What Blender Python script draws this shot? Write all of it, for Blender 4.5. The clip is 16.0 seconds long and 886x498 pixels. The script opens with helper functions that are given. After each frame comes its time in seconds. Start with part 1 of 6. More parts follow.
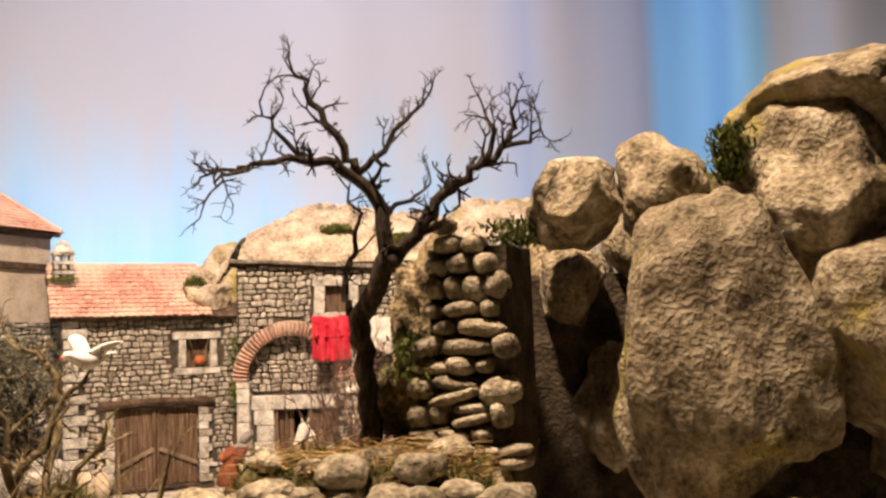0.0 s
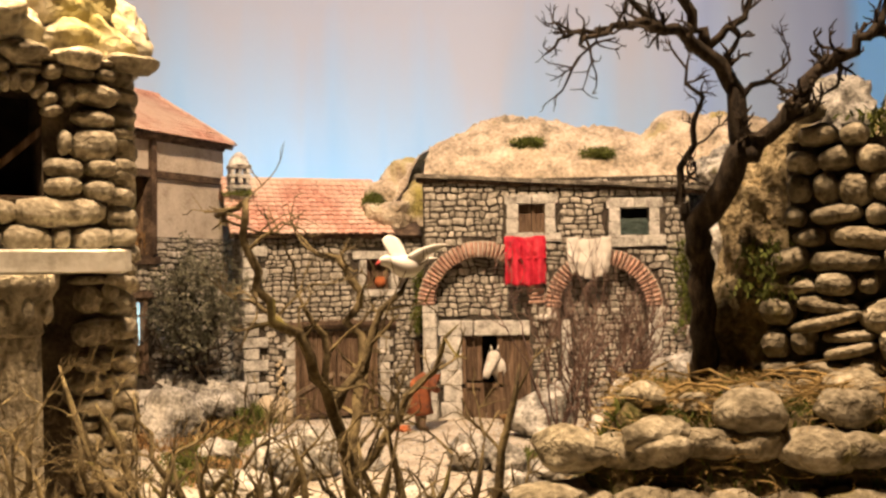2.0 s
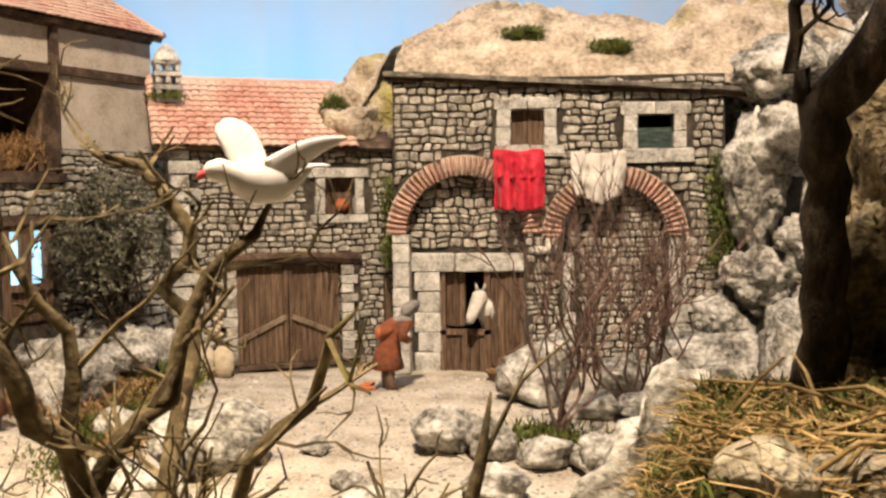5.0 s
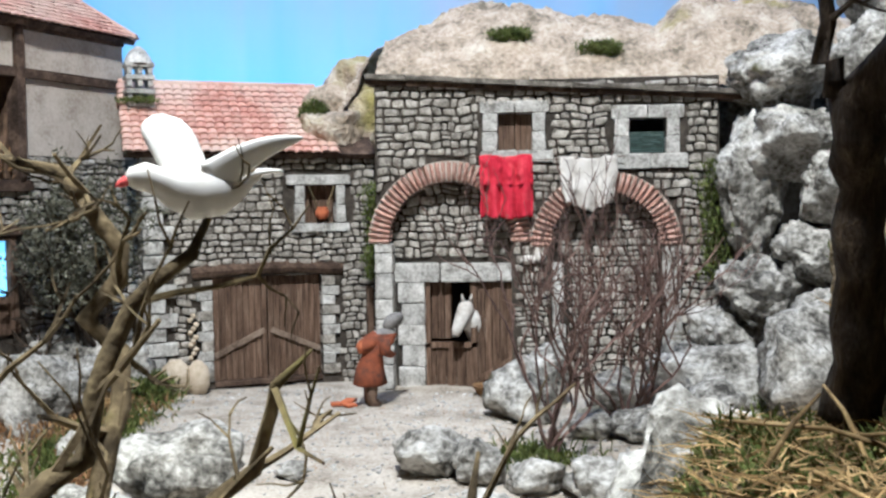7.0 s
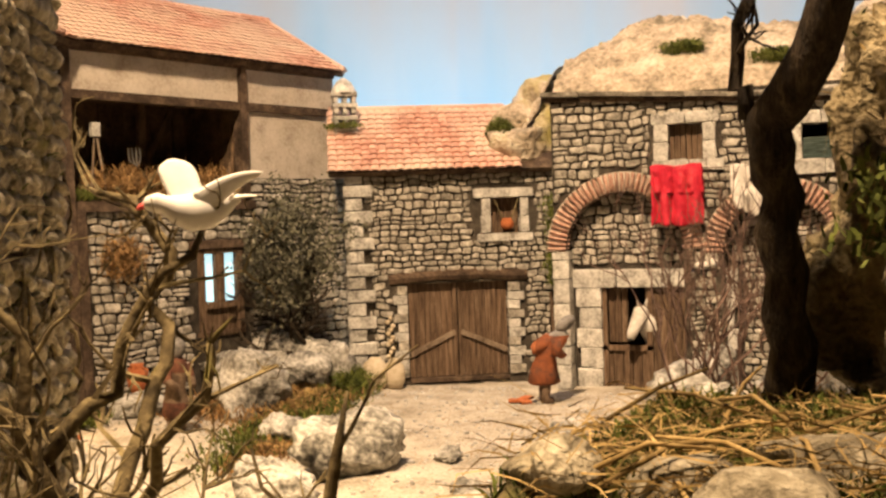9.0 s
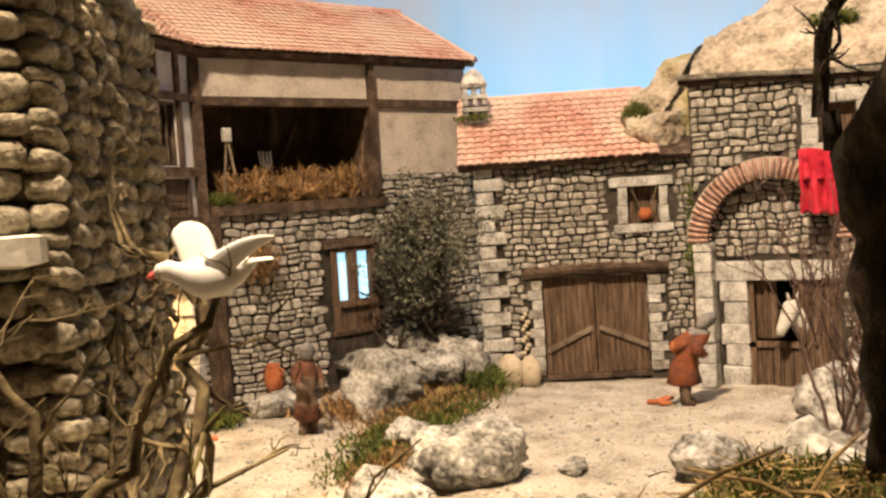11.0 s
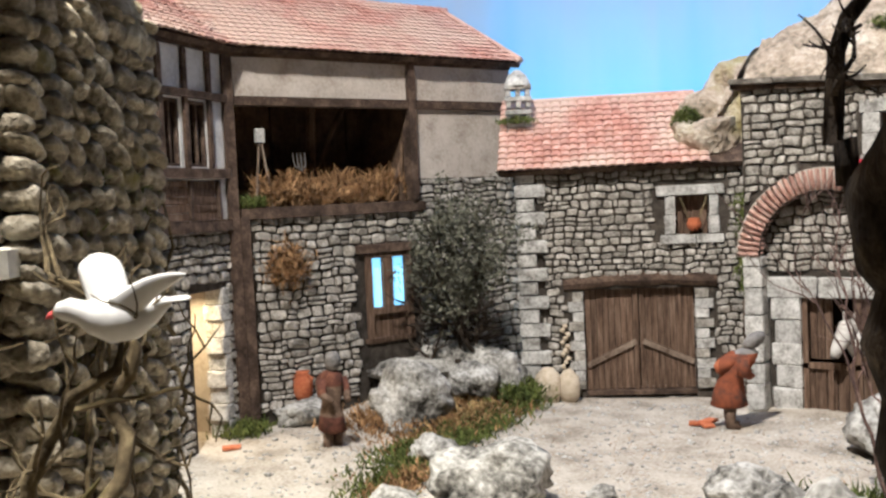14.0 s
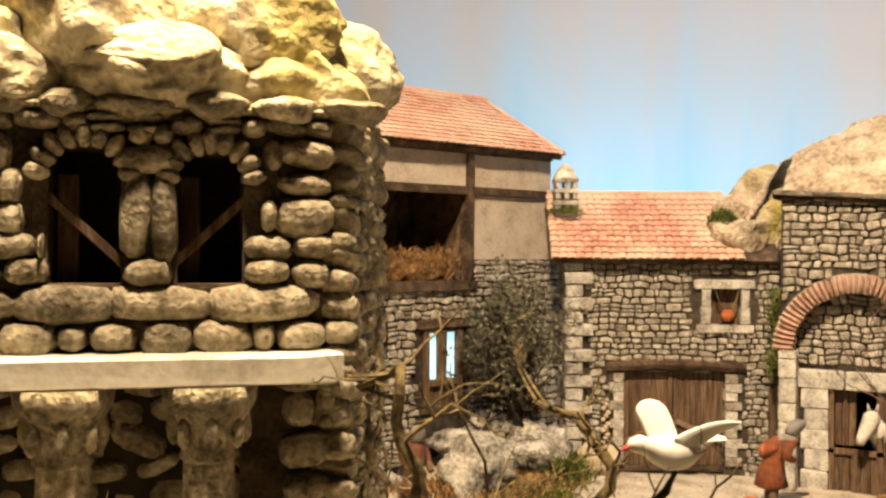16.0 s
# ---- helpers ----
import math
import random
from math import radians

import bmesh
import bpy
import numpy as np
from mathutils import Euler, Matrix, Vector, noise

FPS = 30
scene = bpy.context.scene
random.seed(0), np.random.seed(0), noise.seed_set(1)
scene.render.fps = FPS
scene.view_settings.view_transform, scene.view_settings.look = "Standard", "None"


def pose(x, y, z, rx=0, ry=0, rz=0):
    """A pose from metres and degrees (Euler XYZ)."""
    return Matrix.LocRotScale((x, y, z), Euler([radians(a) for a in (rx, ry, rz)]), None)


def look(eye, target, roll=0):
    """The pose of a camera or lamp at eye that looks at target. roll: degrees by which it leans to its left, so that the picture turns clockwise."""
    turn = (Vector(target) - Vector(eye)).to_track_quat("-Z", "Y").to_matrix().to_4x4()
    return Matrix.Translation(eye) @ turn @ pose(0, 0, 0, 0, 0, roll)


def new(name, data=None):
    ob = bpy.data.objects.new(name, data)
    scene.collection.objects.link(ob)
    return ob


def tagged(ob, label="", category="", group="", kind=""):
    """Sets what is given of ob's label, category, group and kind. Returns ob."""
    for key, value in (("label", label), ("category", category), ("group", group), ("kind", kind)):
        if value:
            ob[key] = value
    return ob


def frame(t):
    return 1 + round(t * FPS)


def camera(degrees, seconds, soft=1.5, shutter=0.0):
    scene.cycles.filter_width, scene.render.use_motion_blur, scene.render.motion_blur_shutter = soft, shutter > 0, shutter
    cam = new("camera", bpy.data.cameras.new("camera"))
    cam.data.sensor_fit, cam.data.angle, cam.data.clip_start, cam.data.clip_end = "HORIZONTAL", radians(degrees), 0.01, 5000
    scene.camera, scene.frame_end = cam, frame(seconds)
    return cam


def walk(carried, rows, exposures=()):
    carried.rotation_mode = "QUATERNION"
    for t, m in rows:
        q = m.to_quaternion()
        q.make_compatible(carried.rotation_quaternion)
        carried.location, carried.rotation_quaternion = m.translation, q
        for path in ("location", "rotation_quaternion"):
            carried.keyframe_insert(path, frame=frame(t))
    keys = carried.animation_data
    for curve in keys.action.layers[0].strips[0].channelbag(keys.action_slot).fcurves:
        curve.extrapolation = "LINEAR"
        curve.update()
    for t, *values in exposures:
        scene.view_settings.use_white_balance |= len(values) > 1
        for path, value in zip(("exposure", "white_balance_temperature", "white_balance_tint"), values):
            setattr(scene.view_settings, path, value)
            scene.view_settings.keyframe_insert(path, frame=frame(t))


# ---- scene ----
cam = camera(48.0, 16.0, soft=2.6)
PATH = [
    (0, (0.3842, -1.7840, 0.2539), (0.3696, -0.7883, 0.3451), -1.96),
    (0.5, (0.3527, -1.7883, 0.2621), (0.2344, -0.8022, 0.3783), -0.52),
    (1, (0.3213, -1.7797, 0.2458), (0.1356, -0.7996, 0.3159), -0.91),
    (1.5, (0.2489, -1.7226, 0.2358), (0.0811, -0.7372, 0.2673), -0.94),
    (2, (0.1951, -1.6509, 0.2424), (0.0879, -0.6570, 0.2685), -0.84),
    (2.5, (0.1367, -1.5975, 0.2485), (0.1284, -0.5980, 0.2787), -1.64),
    (3, (0.1285, -1.5424, 0.2438), (0.1464, -0.5426, 0.2489), -0.84),
    (3.5, (0.1581, -1.4862, 0.2475), (0.0881, -0.4887, 0.2354), -0.60),
    (6, (0.1939, -1.2819, 0.2407), (0.0866, -0.2898, 0.1754), -0.68),
    (6.5, (0.1813, -1.2752, 0.2438), (0.0995, -0.2799, 0.1939), -0.40),
    (7, (0.1886, -1.2845, 0.2443), (0.0973, -0.2897, 0.1980), -0.84),
    (7.5, (0.2174, -1.2917, 0.2556), (0.0849, -0.3016, 0.2092), -1.56),
    (8, (0.2552, -1.3007, 0.2524), (0.0423, -0.3244, 0.2143), -2.43),
    (8.5, (0.3052, -1.3186, 0.2472), (0.0047, -0.3654, 0.2161), -2.05),
    (9, (0.3109, -1.3489, 0.2423), (-0.0312, -0.4097, 0.2124), -1.96),
    (9.5, (0.3225, -1.3567, 0.2487), (-0.0532, -0.4304, 0.2195), -1.88),
    (12, (0.3504, -1.2304, 0.2734), (-0.1965, -0.3960, 0.2046), -4.32),
    (12.5, (0.3571, -1.2064, 0.2724), (-0.1995, -0.3794, 0.1939), -3.99),
    (13, (0.3526, -1.1974, 0.2708), (-0.2043, -0.3703, 0.1945), -3.53),
    (13.5, (0.3516, -1.2096, 0.2732), (-0.2005, -0.3782, 0.2094), -2.86),
    (14, (0.3490, -1.2355, 0.2785), (-0.2004, -0.4013, 0.2305), -2.64),
    (14.5, (0.3312, -1.2761, 0.2907), (-0.2140, -0.4390, 0.2440), -2.14),
    (15, (0.2961, -1.3231, 0.3089), (-0.2497, -0.4856, 0.2852), -0.91),
    (15.5, (0.2623, -1.3746, 0.3164), (-0.2482, -0.5147, 0.3115), 0.27),
    (16, (0.2054, -1.4259, 0.3256), (-0.2579, -0.5397, 0.3269), 0.37),
]
# the clip's camera shifts its white balance between warm and cool on the way
EXPOSURES = [
    (0.0, 0.18, 6900, 24),
    (1.5, -0.04, 7500, 22),
    (3.7, 0.06, 7900, 22),
    (5.8, -0.1, 5000, 10),
    (6.6, -0.1, 4550, 8),
    (7.5, -0.08, 4500, 8),
    (8.5, -0.06, 6200, 18),
    (9.0, -0.04, 7900, 19),
    (9.7, -0.02, 8800, 20),
    (11.8, -0.1, 5350, 14),
    (12.6, -0.1, 4950, 13),
    (13.3, -0.09, 4650, 12),
    (14.0, -0.1, 4900, 11),
    (14.8, -0.04, 7500, 14),
    (16.0, 0.03, 7500, 14),
]
walk(cam, [(t, look(eye, target, roll)) for t, eye, target, roll in PATH], EXPOSURES)

# ---- light ----
world = bpy.data.worlds.new("room")
world.use_nodes = True
world.node_tree.nodes["Background"].inputs[0].default_value = (1.0, 0.9, 0.78, 1)
world.node_tree.nodes["Background"].inputs[1].default_value = 0.055
scene.world = world


def lamp(name, eye, target, watts, size, colour, spread=180):
    data = bpy.data.lights.new(name, "AREA")
    data.shape, data.size, data.energy, data.color = "DISK", size, watts, colour
    data.spread = radians(spread)
    ob = new(name, data)
    ob.matrix_world = look(eye, target)
    return ob


lamp("showcase_lamp", (0.10, -1.30, 1.80), (0.12, -0.2, 0.0), 31, 0.14, (1.0, 0.79, 0.54), 105)
lamp("front_lamp", (-0.2, -1.0, 1.6), (-0.26, -1.0, 0.45), 5.0, 0.12, (1.0, 0.80, 0.46), 46)
# added fill that brightens the upper backdrop, with no fixture in view
lamp("sky_fill", (0.0, 0.05, 2.2), (0.0, 0.9, 0.9), 9.5, 0.5, (0.90, 0.90, 1.0), 130)
lamp("passage_lamp", (-0.585, -0.415, 0.17), (-0.575, -0.41, 0.0), 0.35, 0.03, (1.0, 0.66, 0.28))
lamp("backdrop_lamp", (-0.1, 0.36, 0.08), (-0.1, 0.9, 0.45), 13, 0.7, (0.66, 0.88, 1.0))


# ---- materials ----
def mat(name, colours, scale=60.0, rough=0.9, bump=0.4, vary=0.25, fine=5.0, metal=0.0, depth=0.002, stretch=None, moss=None, moss_amount=0.5, speck=0.45, dust=None):
    """A surface of several tones: broad stains, fine grain, and a tone of its own for each piece."""
    m = bpy.data.materials.new(name)
    m.use_nodes = True
    nt = m.node_tree
    n, link = nt.nodes, nt.links.new
    bsdf = n["Principled BSDF"]
    bsdf.inputs["Roughness"].default_value = rough
    bsdf.inputs["Metallic"].default_value = metal
    bsdf.inputs["Specular IOR Level"].default_value = 0.25
    geo, info = n.new("ShaderNodeNewGeometry"), n.new("ShaderNodeObjectInfo")
    where = geo.outputs["Position"]
    if stretch:
        mp = n.new("ShaderNodeMapping")
        mp.inputs["Scale"].default_value = stretch
        link(where, mp.inputs[0])
        where = mp.outputs[0]
    shift = n.new("ShaderNodeVectorMath")
    shift.operation = "ADD"
    link(where, shift.inputs[0])
    link(info.outputs["Random"], shift.inputs[1])
    broad, grain = n.new("ShaderNodeTexNoise"), n.new("ShaderNodeTexNoise")
    broad.inputs["Scale"].default_value = scale
    broad.inputs["Detail"].default_value = 6
    grain.inputs["Scale"].default_value = scale * fine
    grain.inputs["Detail"].default_value = 4
    link(shift.outputs[0], broad.inputs["Vector"])
    link(shift.outputs[0], grain.inputs["Vector"])
    mix = n.new("ShaderNodeMath")
    mix.operation = "MULTIPLY_ADD"
    link(grain.outputs["Fac"], mix.inputs[0])
    mix.inputs[1].default_value = speck
    sub = n.new("ShaderNodeMath")
    sub.operation = "MULTIPLY_ADD"
    link(broad.outputs["Fac"], sub.inputs[0])
    sub.inputs[1].default_value = 0.9
    sub.inputs[2].default_value = 0.045 - 0.5 * speck
    link(sub.outputs[0], mix.inputs[2])
    ramp = n.new("ShaderNodeValToRGB")
    els = ramp.color_ramp.elements
    k = len(colours)
    els[0].position, els[1].position = 0.28, 0.72
    els[0].color, els[1].color = (*colours[0], 1), (*colours[-1], 1)
    for i in range(1, k - 1):
        e = els.new(0.28 + 0.44 * i / (k - 1))
        e.color = (*colours[i], 1)
    link(mix.outputs[0], ramp.inputs[0])
    both = n.new("ShaderNodeMath")
    both.operation = "ADD"
    link(geo.outputs["Random Per Island"], both.inputs[0])
    link(info.outputs["Random"], both.inputs[1])
    frac = n.new("ShaderNodeMath")
    frac.operation = "FRACT"
    link(both.outputs[0], frac.inputs[0])
    tone = n.new("ShaderNodeMapRange")
    tone.inputs["To Min"].default_value, tone.inputs["To Max"].default_value = 1 - vary, 1 + vary
    link(frac.outputs[0], tone.inputs["Value"])
    hsv = n.new("ShaderNodeHueSaturation")
    link(ramp.outputs[0], hsv.inputs["Color"])
    link(tone.outputs[0], hsv.inputs["Value"])
    out = hsv.outputs[0]
    if moss:
        mn = n.new("ShaderNodeTexNoise")
        mn.inputs["Scale"].default_value = scale * 0.35
        mn.inputs["Detail"].default_value = 5
        link(geo.outputs["Position"], mn.inputs["Vector"])
        mr = n.new("ShaderNodeMapRange")
        mr.inputs["From Min"].default_value, mr.inputs["From Max"].default_value = 0.72 - 0.3 * moss_amount, 0.78 - 0.2 * moss_amount
        link(mn.outputs["Fac"], mr.inputs["Value"])
        mm = n.new("ShaderNodeMix")
        mm.data_type = "RGBA"
        link(mr.outputs[0], mm.inputs["Factor"])
        link(out, mm.inputs[6])
        mm.inputs[7].default_value = (*moss, 1)
        out = mm.outputs[2]
    if dust:
        dn = n.new("ShaderNodeTexNoise")
        dn.inputs["Scale"].default_value = 9.0
        dn.inputs["Detail"].default_value = 7
        link(geo.outputs["Position"], dn.inputs["Vector"])
        dr = n.new("ShaderNodeMapRange")
        dr.inputs["From Min"].default_value, dr.inputs["From Max"].default_value = 0.40, 0.60
        dr.inputs["To Max"].default_value = 0.85
        link(dn.outputs["Fac"], dr.inputs["Value"])
        dm = n.new("ShaderNodeMix")
        dm.data_type = "RGBA"
        link(dr.outputs[0], dm.inputs["Factor"])
        link(out, dm.inputs[6])
        dm.inputs[7].default_value = (*dust, 1)
        out = dm.outputs[2]
    link(out, bsdf.inputs["Base Color"])
    if bump:
        b = n.new("ShaderNodeBump")
        b.inputs["Strength"].default_value = bump
        b.inputs["Distance"].default_value = depth
        link(mix.outputs[0], b.inputs["Height"])
        link(b.outputs[0], bsdf.inputs["Normal"])
    return m


STONE = mat("grey_wall_stone", [(0.14, 0.128, 0.108), (0.31, 0.288, 0.248), (0.53, 0.50, 0.45)], 90, vary=0.2, bump=0.8, depth=0.0014, speck=0.7)
PALE = mat("pale_cut_stone", [(0.20, 0.19, 0.17), (0.44, 0.43, 0.40), (0.64, 0.63, 0.60)], 60, vary=0.16, bump=0.8, depth=0.0016, speck=0.7)
JOINT = mat("dark_joint", [(0.020, 0.017, 0.013), (0.05, 0.042, 0.033), (0.09, 0.075, 0.06)], 90, bump=0.6)
BRICK = mat("thin_brick", [(0.26, 0.14, 0.105), (0.43, 0.265, 0.21), (0.58, 0.44, 0.37)], 110, vary=0.22, bump=0.5, depth=0.001, speck=0.6)
TILE = mat("clay_roof_tile", [(0.33, 0.155, 0.115), (0.50, 0.27, 0.205), (0.62, 0.42, 0.34)], 40, vary=0.12, bump=0.4, depth=0.0008, speck=0.6, dust=(0.60, 0.47, 0.38))
WOOD = mat("old_brown_wood", [(0.045, 0.028, 0.018), (0.12, 0.077, 0.05), (0.21, 0.15, 0.105)], 55, vary=0.2, bump=0.6, depth=0.0012, stretch=(4, 4, 0.45))
BEAM = mat("dark_beam", [(0.025, 0.017, 0.012), (0.075, 0.05, 0.035), (0.17, 0.12, 0.085)], 50, vary=0.15, bump=0.6, depth=0.0012)
PLASTER = mat("grey_plaster", [(0.32, 0.27, 0.22), (0.46, 0.41, 0.35), (0.54, 0.49, 0.43)], 30, vary=0.05, bump=0.5, fine=8, depth=0.0015)
ROCK = mat("lichen_rock", [(0.045, 0.042, 0.036), (0.22, 0.21, 0.185), (0.46, 0.445, 0.405), (0.65, 0.635, 0.59)], 26, vary=0.1, bump=1.0, fine=7, depth=0.006, moss=(0.16, 0.15, 0.05), moss_amount=0.25, speck=0.6)
HILL = mat("sandy_hill", [(0.18, 0.155, 0.11), (0.47, 0.385, 0.29), (0.66, 0.61, 0.50)], 26, vary=0.0, bump=1.0, fine=6, depth=0.014, moss=(0.34, 0.30, 0.10), moss_amount=0.4, speck=0.6)
CAP = mat("yellowed_cap_rock", [(0.18, 0.155, 0.10), (0.46, 0.41, 0.29), (0.64, 0.59, 0.45)], 20, vary=0.05, bump=1.0, fine=7, depth=0.008, moss=(0.42, 0.36, 0.15), moss_amount=0.6, speck=0.6)
COBBLE = mat("river_cobble", [(0.11, 0.092, 0.062), (0.29, 0.253, 0.18), (0.52, 0.47, 0.36)], 60, vary=0.25, bump=1.0, fine=4, depth=0.007, moss=(0.17, 0.15, 0.05), moss_amount=0.3, speck=0.4)
BOULDER = mat("brown_boulder", [(0.07, 0.055, 0.034), (0.30, 0.25, 0.165), (0.56, 0.50, 0.37)], 36, vary=0.12, bump=1.0, fine=6, depth=0.008, moss=(0.34, 0.29, 0.09), moss_amount=0.45, speck=0.55)
EAVE = mat("weathered_roof_slab", [(0.05, 0.044, 0.036), (0.15, 0.135, 0.112), (0.32, 0.295, 0.255)], 50, vary=0.12, bump=0.8, depth=0.002)
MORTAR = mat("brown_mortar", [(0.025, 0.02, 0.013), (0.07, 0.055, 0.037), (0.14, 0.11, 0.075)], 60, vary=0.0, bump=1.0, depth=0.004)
SAND = mat("sandy_yard", [(0.23, 0.20, 0.155), (0.42, 0.375, 0.31), (0.54, 0.50, 0.43)], 20, vary=0.0, bump=0.9, fine=14, depth=0.003, speck=0.7)
LEDGE = mat("mossy_earth", [(0.03, 0.023, 0.012), (0.11, 0.084, 0.042), (0.28, 0.22, 0.12)], 55, vary=0.0, bump=1.0, depth=0.006, moss=(0.09, 0.10, 0.025), moss_amount=0.6)
BANK = mat("dry_sandy_bank", [(0.07, 0.052, 0.028), (0.25, 0.20, 0.115), (0.46, 0.39, 0.25)], 40, vary=0.0, bump=1.0, fine=7, depth=0.008, moss=(0.22, 0.21, 0.05), moss_amount=0.5, speck=0.6)
PALE_WOOD = mat("pale_weathered_wood", [(0.10, 0.07, 0.05), (0.23, 0.175, 0.13), (0.36, 0.29, 0.22)], 55, vary=0.15, bump=0.6, depth=0.0012)
LOFT_WOOD = mat("brown_loft_boards", [(0.035, 0.022, 0.013), (0.09, 0.058, 0.035), (0.16, 0.105, 0.065)], 40, vary=0.2, bump=0.6, depth=0.002)
HOOD = mat("grey_hood_paint", [(0.09, 0.085, 0.08), (0.18, 0.17, 0.16), (0.28, 0.265, 0.25)], 60, vary=0.0, bump=0.3)
LEGGING = mat("brown_legging_paint", [(0.06, 0.04, 0.028), (0.14, 0.095, 0.065), (0.24, 0.17, 0.12)], 60, vary=0.0, bump=0.3)
BEAK = mat("pink_beak_paint", [(0.55, 0.08, 0.08), (0.65, 0.13, 0.12), (0.7, 0.2, 0.18)], 40, vary=0.0, bump=0.0)
WHITEWASH = mat("whitewashed_plaster", [(0.46, 0.45, 0.43), (0.62, 0.61, 0.59), (0.7, 0.69, 0.67)], 30, vary=0.05, bump=0.5, fine=8, depth=0.0015)
SLAB = mat("white_slab", [(0.42, 0.39, 0.32), (0.62, 0.60, 0.53), (0.72, 0.70, 0.64)], 40, vary=0.0, bump=0.5)
BARK = mat("dark_bark", [(0.014, 0.010, 0.007), (0.038, 0.028, 0.019), (0.09, 0.066, 0.044)], 70, vary=0.1, bump=1.0, depth=0.003, stretch=(3, 3, 0.8))
TWIG = mat("mossy_twig", [(0.04, 0.03, 0.016), (0.125, 0.095, 0.05), (0.27, 0.215, 0.115)], 70, vary=0.2, bump=0.9, moss=(0.16, 0.14, 0.04), moss_amount=0.3)
SHRUB = mat("red_brown_twig", [(0.055, 0.032, 0.026), (0.125, 0.08, 0.065), (0.22, 0.15, 0.12)], 60, vary=0.3, bump=0.0)
LEAF = mat("grey_green_leaf", [(0.045, 0.045, 0.03), (0.11, 0.108, 0.075), (0.21, 0.205, 0.155)], 60, vary=0.45, bump=0.0)
MOSS = mat("green_moss", [(0.035, 0.05, 0.01), (0.085, 0.105, 0.022), (0.17, 0.18, 0.05)], 80, vary=0.45, bump=0.0)
STRAW = mat("dry_straw", [(0.15, 0.10, 0.04), (0.32, 0.22, 0.09), (0.52, 0.38, 0.18)], 80, vary=0.45, bump=0.0)
HAY = mat("brown_hay", [(0.09, 0.05, 0.02), (0.26, 0.15, 0.065), (0.46, 0.30, 0.14)], 80, vary=0.5, bump=0.0)
RED = mat("red_cloth", [(0.36, 0.012, 0.03), (0.52, 0.024, 0.05), (0.62, 0.07, 0.09)], 30, vary=0.0, bump=0.3)
WHITE = mat("white_cloth", [(0.48, 0.45, 0.41), (0.62, 0.59, 0.55), (0.7, 0.68, 0.64)], 30, vary=0.0, bump=0.2)
DOVE = mat("white_dove_paint", [(0.70, 0.68, 0.65), (0.8, 0.79, 0.77), (0.83, 0.82, 0.8)], 40, vary=0.0, bump=0.15, rough=0.6)
CLAY = mat("orange_clay", [(0.26, 0.07, 0.03), (0.40, 0.125, 0.05), (0.50, 0.2, 0.1)], 60, vary=0.15, bump=0.3)
SACK = mat("pale_sackcloth", [(0.40, 0.33, 0.23), (0.55, 0.47, 0.35), (0.62, 0.55, 0.43)], 90, vary=0.05, bump=0.5)
FIGURE_A = mat("rust_robe", [(0.05, 0.036, 0.03), (0.20, 0.062, 0.028), (0.36, 0.115, 0.05)], 28, vary=0.0, bump=0.5)
FIGURE_B = mat("dark_maroon_robe", [(0.035, 0.018, 0.014), (0.10, 0.04, 0.026), (0.2, 0.085, 0.05)], 60, vary=0.0, bump=0.5)
HORSE = mat("white_horse_paint", [(0.45, 0.42, 0.38), (0.62, 0.60, 0.56), (0.7, 0.68, 0.65)], 60, vary=0.0, bump=0.3)
# near-black that stands in for the shade inside openings
SHADE = mat("near_black_shade", [(0.010, 0.008, 0.006), (0.02, 0.016, 0.012), (0.035, 0.028, 0.02)], 20, vary=0.0, bump=0.0)
GREEN = mat("green_shutter", [(0.03, 0.05, 0.045), (0.07, 0.105, 0.095), (0.13, 0.17, 0.155)], 60, vary=0.1, bump=0.2)


